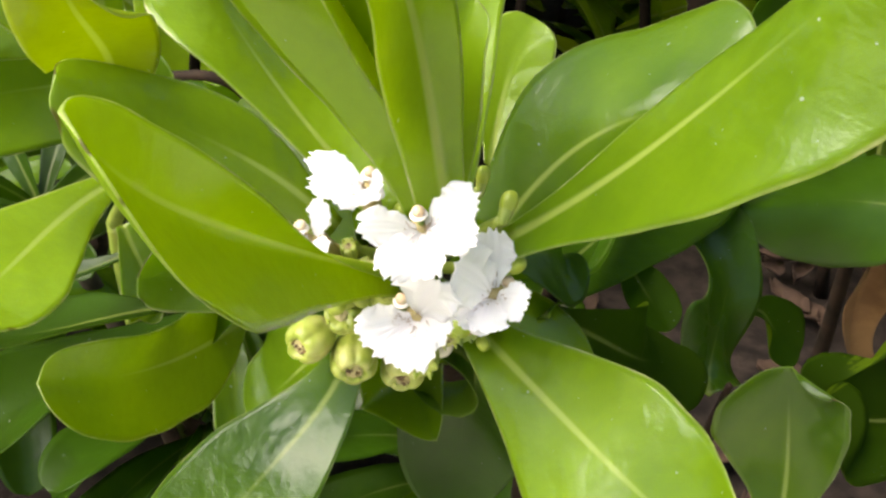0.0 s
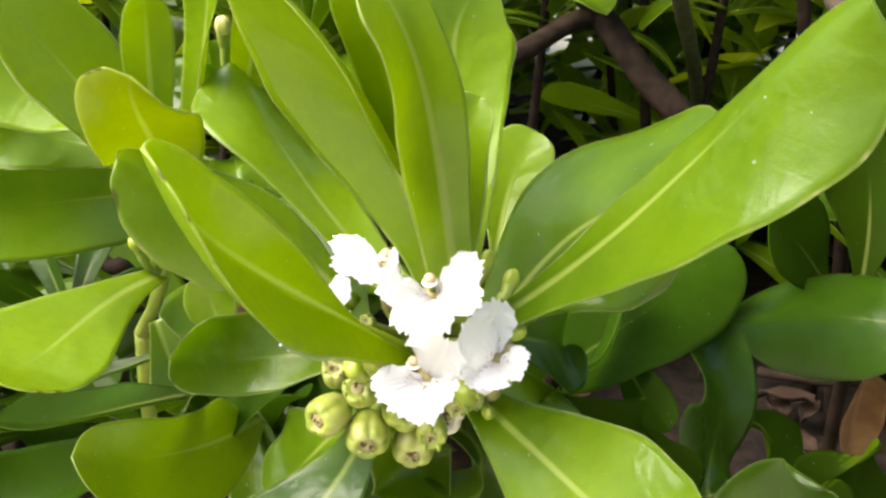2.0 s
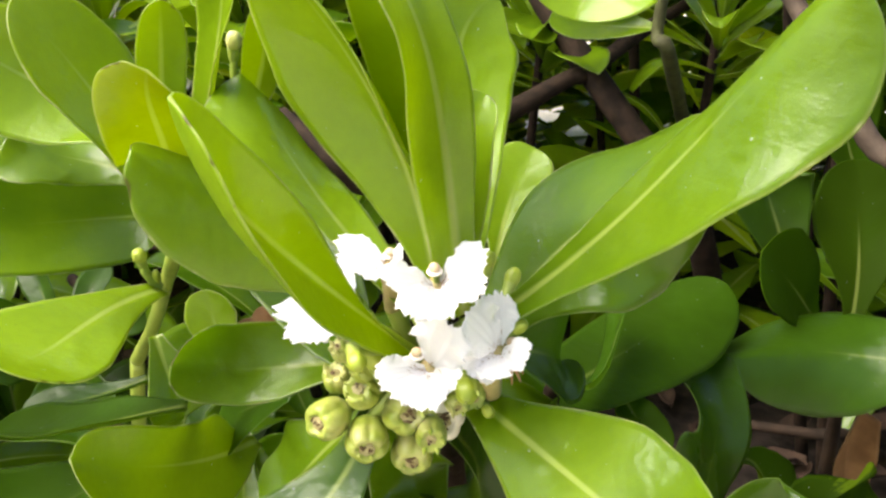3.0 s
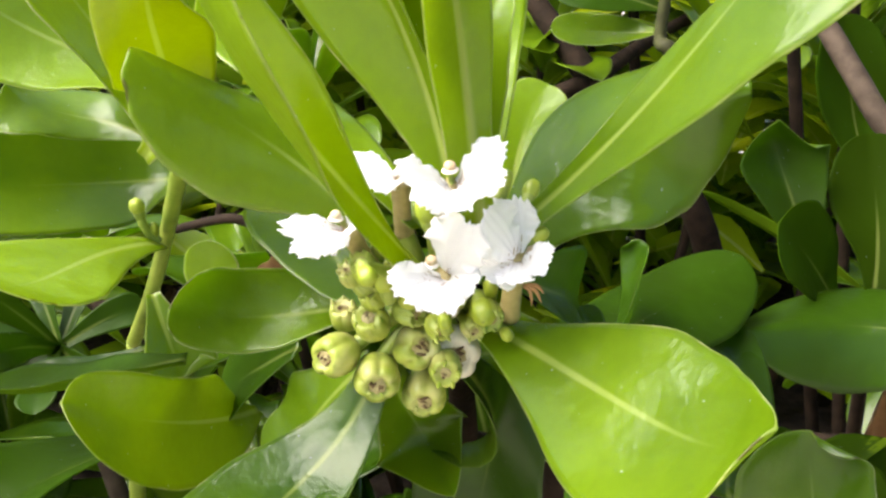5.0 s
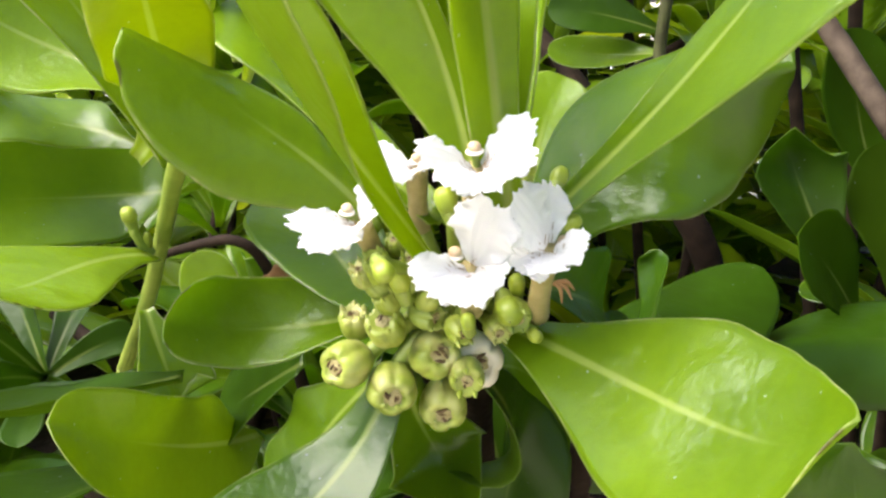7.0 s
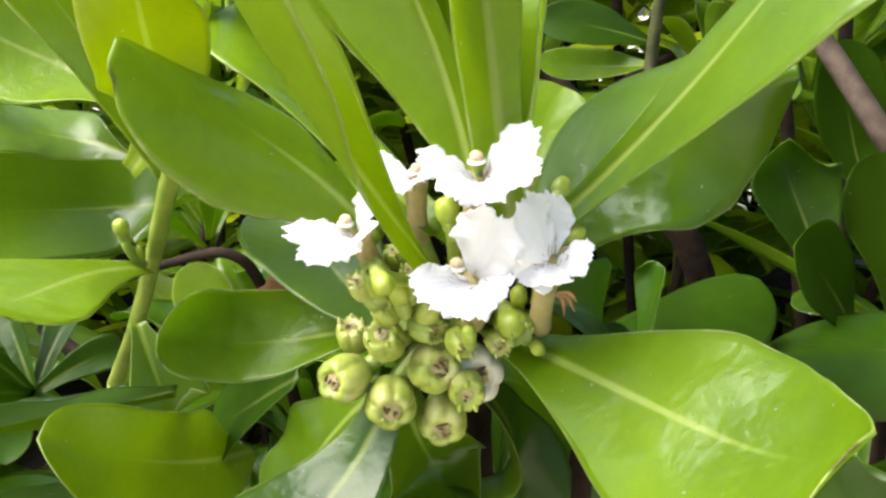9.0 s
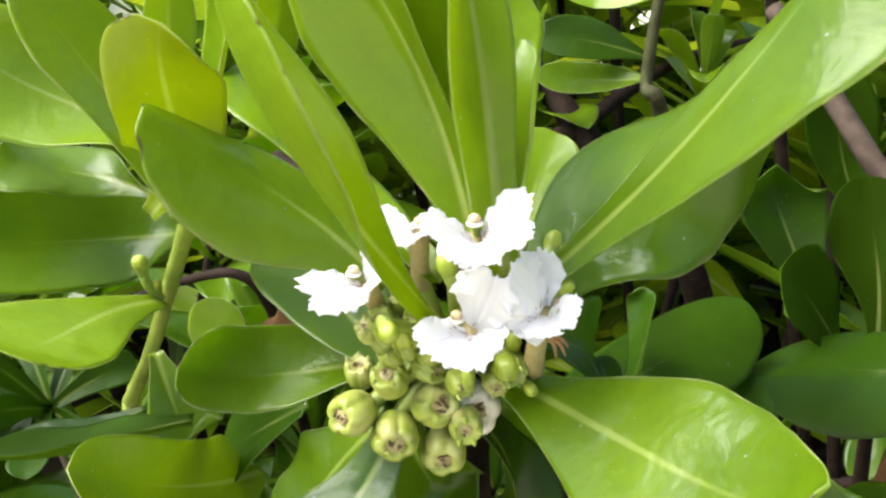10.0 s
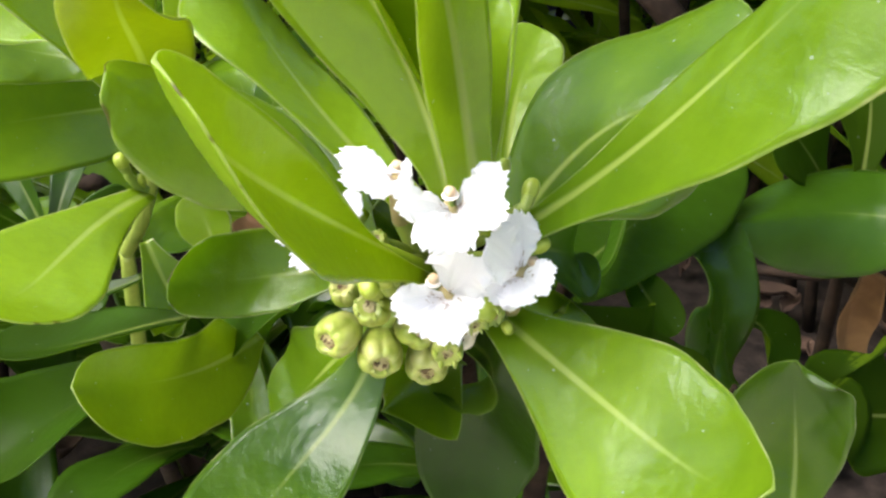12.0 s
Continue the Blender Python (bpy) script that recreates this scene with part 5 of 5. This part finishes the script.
child("leaf", leaf_mesh((-0.1615, 0.3340, 0.2441), (-0.1582, 0.3148, 0.2458), (-0.1557, 0.2994, 0.2430), (-0.1534, 0.2859, 0.2384), 0.0, 0.2, 0.0078, 0.8, (0.3, 0.3), 2.3, (0, -0.95, 0.3), tone=-0.15, nu=24, nv=10, foot=0.3, seed=5), whorl)
child("leaf", leaf_mesh((-0.1615, 0.3340, 0.2441), (-0.1494, 0.3188, 0.2456), (-0.1397, 0.3067, 0.2425), (-0.1312, 0.2960, 0.2378), 0.0, 0.2, 0.0078, 0.8, (0.3, 0.3), 2.3, (0, -0.95, 0.3), tone=-0.20, nu=24, nv=10, foot=0.3, seed=6), whorl)
child("leaf", leaf_mesh((-0.1615, 0.3340, 0.2441), (-0.1720, 0.3333, 0.2530), (-0.1804, 0.3327, 0.2559), (-0.1877, 0.3322, 0.2563), 0.0, 0.2, 0.0078, 0.8, (0.3, 0.3), 2.3, (0, -0.95, 0.3), tone=-0.10, nu=24, nv=10, foot=0.3, seed=7), whorl)

whorl_low = thing("naupaka_shoot", (0.0312, 0.3384, 0.0000), "low naupaka shoot with leaves coloured dark for shade", "shrub shoot", "naupaka shoots")
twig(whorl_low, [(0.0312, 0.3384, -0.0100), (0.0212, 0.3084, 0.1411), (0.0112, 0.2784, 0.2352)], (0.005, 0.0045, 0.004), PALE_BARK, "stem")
# dark tones here imitate the shade low in the shrub
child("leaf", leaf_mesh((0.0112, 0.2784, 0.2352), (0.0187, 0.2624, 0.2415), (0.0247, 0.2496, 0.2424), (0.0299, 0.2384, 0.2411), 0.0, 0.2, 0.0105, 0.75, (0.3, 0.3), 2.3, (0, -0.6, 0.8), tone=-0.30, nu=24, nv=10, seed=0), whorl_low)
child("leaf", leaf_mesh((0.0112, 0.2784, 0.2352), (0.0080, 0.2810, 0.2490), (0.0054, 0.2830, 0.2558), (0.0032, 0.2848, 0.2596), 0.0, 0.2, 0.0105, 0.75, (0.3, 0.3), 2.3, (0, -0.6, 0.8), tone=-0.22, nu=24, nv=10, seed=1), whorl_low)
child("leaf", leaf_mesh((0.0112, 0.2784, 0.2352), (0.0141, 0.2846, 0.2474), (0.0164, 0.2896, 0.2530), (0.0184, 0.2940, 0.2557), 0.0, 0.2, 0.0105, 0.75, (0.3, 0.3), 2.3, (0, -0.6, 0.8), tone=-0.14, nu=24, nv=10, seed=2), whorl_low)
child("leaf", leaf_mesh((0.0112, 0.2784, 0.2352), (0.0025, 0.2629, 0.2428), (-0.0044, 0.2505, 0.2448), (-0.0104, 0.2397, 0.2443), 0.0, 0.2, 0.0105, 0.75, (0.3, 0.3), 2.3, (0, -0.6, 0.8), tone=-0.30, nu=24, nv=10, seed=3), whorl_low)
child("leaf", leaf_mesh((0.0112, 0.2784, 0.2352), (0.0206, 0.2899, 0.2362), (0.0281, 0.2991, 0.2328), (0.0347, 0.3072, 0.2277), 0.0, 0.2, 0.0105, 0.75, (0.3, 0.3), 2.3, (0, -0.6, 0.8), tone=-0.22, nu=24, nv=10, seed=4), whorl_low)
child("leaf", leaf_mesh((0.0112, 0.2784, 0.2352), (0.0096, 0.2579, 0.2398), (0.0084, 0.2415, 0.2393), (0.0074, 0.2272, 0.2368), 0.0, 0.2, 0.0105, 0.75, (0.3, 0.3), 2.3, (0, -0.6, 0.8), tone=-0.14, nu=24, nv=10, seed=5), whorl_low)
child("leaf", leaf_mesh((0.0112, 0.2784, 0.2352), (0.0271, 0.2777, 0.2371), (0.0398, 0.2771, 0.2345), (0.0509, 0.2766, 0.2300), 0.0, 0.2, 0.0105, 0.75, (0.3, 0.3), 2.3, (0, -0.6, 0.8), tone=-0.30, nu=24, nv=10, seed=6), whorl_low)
fruit(whorl_low, (0.0015, 0.2529, 0.2559), (-0.4910, 0.2246, 0.8417), 0.0095, DEAD, 31, "withered brown fruit", 0.6)
twig(whorl_low, [(0.0108, 0.2785, 0.2355), (0.0065, 0.2652, 0.2439), (0.0028, 0.2541, 0.2528)], (0.0016, 0.0015, 0.0015), BARK, "fruit_stalk")

# ---- shoots further back ----
def back_shoot(seed, height, lean, count, spread, tone, size):
    """A shoot with a whorl of leaves at its top; stands on the ground."""
    rng = np.random.RandomState(seed)
    ob = thing("naupaka_shoot", (0, 0, 0), "naupaka shoot with glossy green leaves on a bare stem", "shrub shoot", "naupaka shoots further back")
    top = np.array((lean[0], lean[1], height))
    mid = top * 0.5 + np.array((rng.uniform(-0.02, 0.02), rng.uniform(-0.02, 0.02), 0))
    child("stem", mesh_of("stem", *tube([(0, 0, -0.02), mid, top * 0.85 + mid * 0.15, top], (0.005, 0.004, 0.0035, 0.003), 8, 0.06, seed), BARK), ob)
    for i in range(count):
        w = i * 2.399 + rng.uniform(-0.3, 0.3)
        f = i / (count - 1)
        lift = 1.25 - spread * f + rng.uniform(-0.2, 0.2)
        L = size * rng.uniform(0.75, 1.1) * (0.7 + 0.5 * f)
        out = np.array((math.cos(w), math.sin(w), 0))
        p0 = top - np.array((0, 0, 0.022 * f + 0.002 * i)) + out * 0.002
        d = out * math.cos(lift) + np.array((0, 0, math.sin(lift)))
        p3 = p0 + d * L - np.array((0, 0, 0.12 * L * rng.uniform(0, 2)))
        p1 = p0 + (d + np.array((0, 0, 0.35))) * L * 0.3
        p2 = p0 + (d + np.array((0, 0, 0.25))) * L * 0.66
        child("leaf", leaf_mesh(p0, p1, p2, p3, rng.uniform(-0.3, 0.3), rng.uniform(-0.4, 0.4), L * rng.uniform(0.17, 0.22), rng.uniform(0.62, 0.74), (0.2, rng.uniform(0.1, 0.5)), 2.3,
                                tuple(-out * 0.6 + np.array((0, 0, 1))), tone=tone + rng.uniform(-0.15, 0.15), wave=0.1, nu=16, nv=8, seed=seed * 31 + i), ob)
    return ob


# tone rises with height: the glow of backlight is put into the taller shoots
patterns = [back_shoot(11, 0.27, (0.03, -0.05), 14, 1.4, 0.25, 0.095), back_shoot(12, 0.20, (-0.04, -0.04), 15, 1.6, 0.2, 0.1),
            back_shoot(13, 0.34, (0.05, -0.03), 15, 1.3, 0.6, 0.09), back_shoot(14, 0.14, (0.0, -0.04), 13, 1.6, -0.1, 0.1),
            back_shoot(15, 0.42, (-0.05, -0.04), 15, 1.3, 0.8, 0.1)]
spots = random.Random(5)
for ob, (x, y) in zip(patterns, ((-0.30, 0.52), (0.36, 0.60), (0.02, 0.74), (-0.12, 0.40), (-0.45, 0.80))):
    ob.matrix_basis = Matrix.Translation((x, y, 0))
# depth of the row, number, half width, which patterns, size
for y, n, half, kinds, low, high in ((0.40, 6, 0.30, (3, 3, 1), 0.8, 1.1), (0.50, 8, 0.42, (3, 1, 0), 0.85, 1.1), (0.62, 10, 0.55, (1, 0, 0), 0.9, 1.15),
                                     (0.78, 11, 0.68, (0, 2, 2), 0.9, 1.15), (0.96, 12, 0.85, (2, 2, 4), 0.9, 1.2), (1.2, 15, 1.1, (2, 4, 4), 1.0, 1.3), (1.5, 16, 1.4, (4, 4), 1.1, 1.5)):
    for i in range(n):
        x = -half + 2 * half * (i + 0.5) / n + spots.uniform(-0.04, 0.04)
        yy = y + spots.uniform(-0.05, 0.05)
        turn, k, kind = spots.uniform(-80, 80), spots.uniform(low, high), kinds[spots.randrange(len(kinds))]
        if (0.12 < x < 0.34 and yy < 0.66) or (0.02 < x <= 0.14 and 0.45 < yy < 0.7):
            continue
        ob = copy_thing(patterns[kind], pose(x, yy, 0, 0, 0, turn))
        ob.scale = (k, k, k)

# taller shoots added out of view, overhanging from behind and beside to cast shade
shade_shoot = back_shoot(16, 0.74, (-0.12, -0.16), 18, 1.9, 0.7, 0.12)
shade_shoot.matrix_basis = Matrix.Translation((0.30, 0.62, 0))
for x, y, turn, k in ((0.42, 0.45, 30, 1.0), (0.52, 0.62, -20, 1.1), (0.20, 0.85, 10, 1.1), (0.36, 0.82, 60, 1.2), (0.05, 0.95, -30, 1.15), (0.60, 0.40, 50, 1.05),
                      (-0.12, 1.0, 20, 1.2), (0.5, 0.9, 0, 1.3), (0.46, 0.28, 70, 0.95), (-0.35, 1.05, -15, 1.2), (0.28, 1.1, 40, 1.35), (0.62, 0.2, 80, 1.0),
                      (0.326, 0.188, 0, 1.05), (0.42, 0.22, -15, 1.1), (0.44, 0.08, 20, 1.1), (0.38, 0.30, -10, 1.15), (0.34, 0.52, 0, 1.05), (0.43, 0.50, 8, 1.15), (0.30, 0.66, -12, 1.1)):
    copy_thing(shade_shoot, pose(x, y, 0, 0, 0, turn)).scale = (k, k, k)


# ---- the thicket behind, too dense to count ----
def thicket(label, count, inside, seed, small, large):
    rng = np.random.RandomState(seed)
    verts, faces = [], []
    along, tone = [], []
    n = 0
    while n < count:
        x, y = rng.uniform(-3.4, 3.4), rng.uniform(-3.4, 2.4)
        z = rng.uniform(0.02, 1.9)
        if not inside(x, y, z):
            continue
        n += 1
        w, lift = rng.uniform(0, 6.28), rng.uniform(-0.3, 1.1)
        L, b = rng.uniform(small, large), rng.uniform(0.18, 0.24)
        d = np.array((math.cos(w) * math.cos(lift), math.sin(w) * math.cos(lift), math.sin(lift)))
        s = unit(np.cross(d, (rng.uniform(-0.4, 0.4), rng.uniform(-0.4, 0.4), 1)))
        up = np.cross(s, d)
        k = len(verts)
        for q in (0.0, 0.3, 0.55, 0.78, 0.93, 1.0):
            wide = L * b * np.interp(q, (0, 0.3, 0.55, 0.78, 0.93, 1.0), (0.12, 0.5, 0.9, 1.0, 0.7, 0.2))
            for v in (-1, 0, 1):
                verts.append(np.array((x, y, z)) + d * L * q + s * v * wide + up * (0.25 * wide * v * v - 0.14 * L * q * q))
                along.append(q)
        tn = rng.uniform(-0.2, 1.2)
        tone += [tn] * 18
        for a in range(5):
            for c in range(2):
                faces.append((k + a * 3 + c, k + a * 3 + c + 1, k + (a + 1) * 3 + c + 1, k + (a + 1) * 3 + c))
    m = len(verts)
    far = np.full(m, 5.0)
    mid = np.tile((6.0, 0.0, 6.0), m // 3)
    me = mesh_of("thicket_foliage", verts, faces, LEAF, {"mid": mid, "rim": far, "along": along, "mark": np.zeros(m), "under": np.zeros(m), "tone": tone})
    tagged(new("thicket_foliage", me), label, "foliage", kind="stuff")


def behind(x, y, z):
    if not 0.75 < y < 1.95 or abs(x) > 0.45 + 0.75 * y:
        return False
    top = 0.30 + 0.45 * (y - 0.7) + 0.12 * math.sin(3.1 * x + 1) + 0.10 * math.sin(7.3 * x + 2.2 * y)
    return z < top and noise.noise(Vector((x * 4.5, y * 4.5, z * 4.5))) > (-0.14 if 0.0 < x < 0.9 else -0.2)


def horizon_screen(x, y, z):
    """Unseen shrubs behind and beside the camera, added to block light from the horizon."""
    r = math.hypot(x, y + 0.4)
    if y > 0.5 or not 1.5 < r < 2.4:
        return False
    return z < 0.42 + 0.12 * math.sin(2.3 * x + y) and noise.noise(Vector((x * 2.5, y * 2.5, z * 2.5))) > -0.2


thicket("dense dark green leaves of the shrub behind", 8500, behind, 21, 0.075, 0.135)
def beside(x, y, z):
    """The same hedge further along on both sides."""
    if not 0.45 < y < 1.9 or not 0.45 + 0.75 * y <= abs(x) < 2.0 + 0.2 * math.sin(5 * y):
        return False
    return z < 0.34 + 0.3 * (y - 0.4) + 0.1 * math.sin(4.1 * x) and noise.noise(Vector((x * 3, y * 3, z * 3))) > -0.2


thicket("dense green leaves of the shrub further along", 3600, beside, 23, 0.08, 0.15)
thicket("unseen green leaves added round the clearing to block low light", 2600, horizon_screen, 22, 0.14, 0.24)


# ---- leaf litter on the ground ----
def litter():
    rng = np.random.RandomState(9)
    pieces, verts, faces = [], [], []
    for i in range(420):
        x, y = rng.uniform(-0.6, 0.8), rng.uniform(0.1, 1.2)
        w, L, b = rng.uniform(0, 6.28), rng.uniform(0.02, 0.06), rng.uniform(0.2, 0.34)
        d, s = np.array((math.cos(w), math.sin(w), 0)), np.array((-math.sin(w), math.cos(w), 0))
        k = len(verts)
        z = rng.uniform(0.004, 0.022)
        for q in np.linspace(0, 1, 6):
            for v in (-1, -0.4, 0.4, 1):
                wide = L * b * math.sin(math.pi * min(0.97, 0.06 + q * 0.92)) ** 0.8
                verts.append(np.array((x, y, z + 0.006 * v * v + 0.01 * (q - 0.5) * rng.uniform(-1, 1))) + d * L * q + s * v * wide)
        for a in range(5):
            for c in range(3):
                faces.append((k + a * 4 + c, k + a * 4 + c + 1, k + (a + 1) * 4 + c + 1, k + (a + 1) * 4 + c))
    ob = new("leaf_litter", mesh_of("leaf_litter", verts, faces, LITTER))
    thick = ob.modifiers.new("thickness", "SOLIDIFY")
    thick.thickness = 0.0006
    tagged(ob, "brown dry fallen leaves lying on the soil", "leaf litter", kind="stuff")


litter()
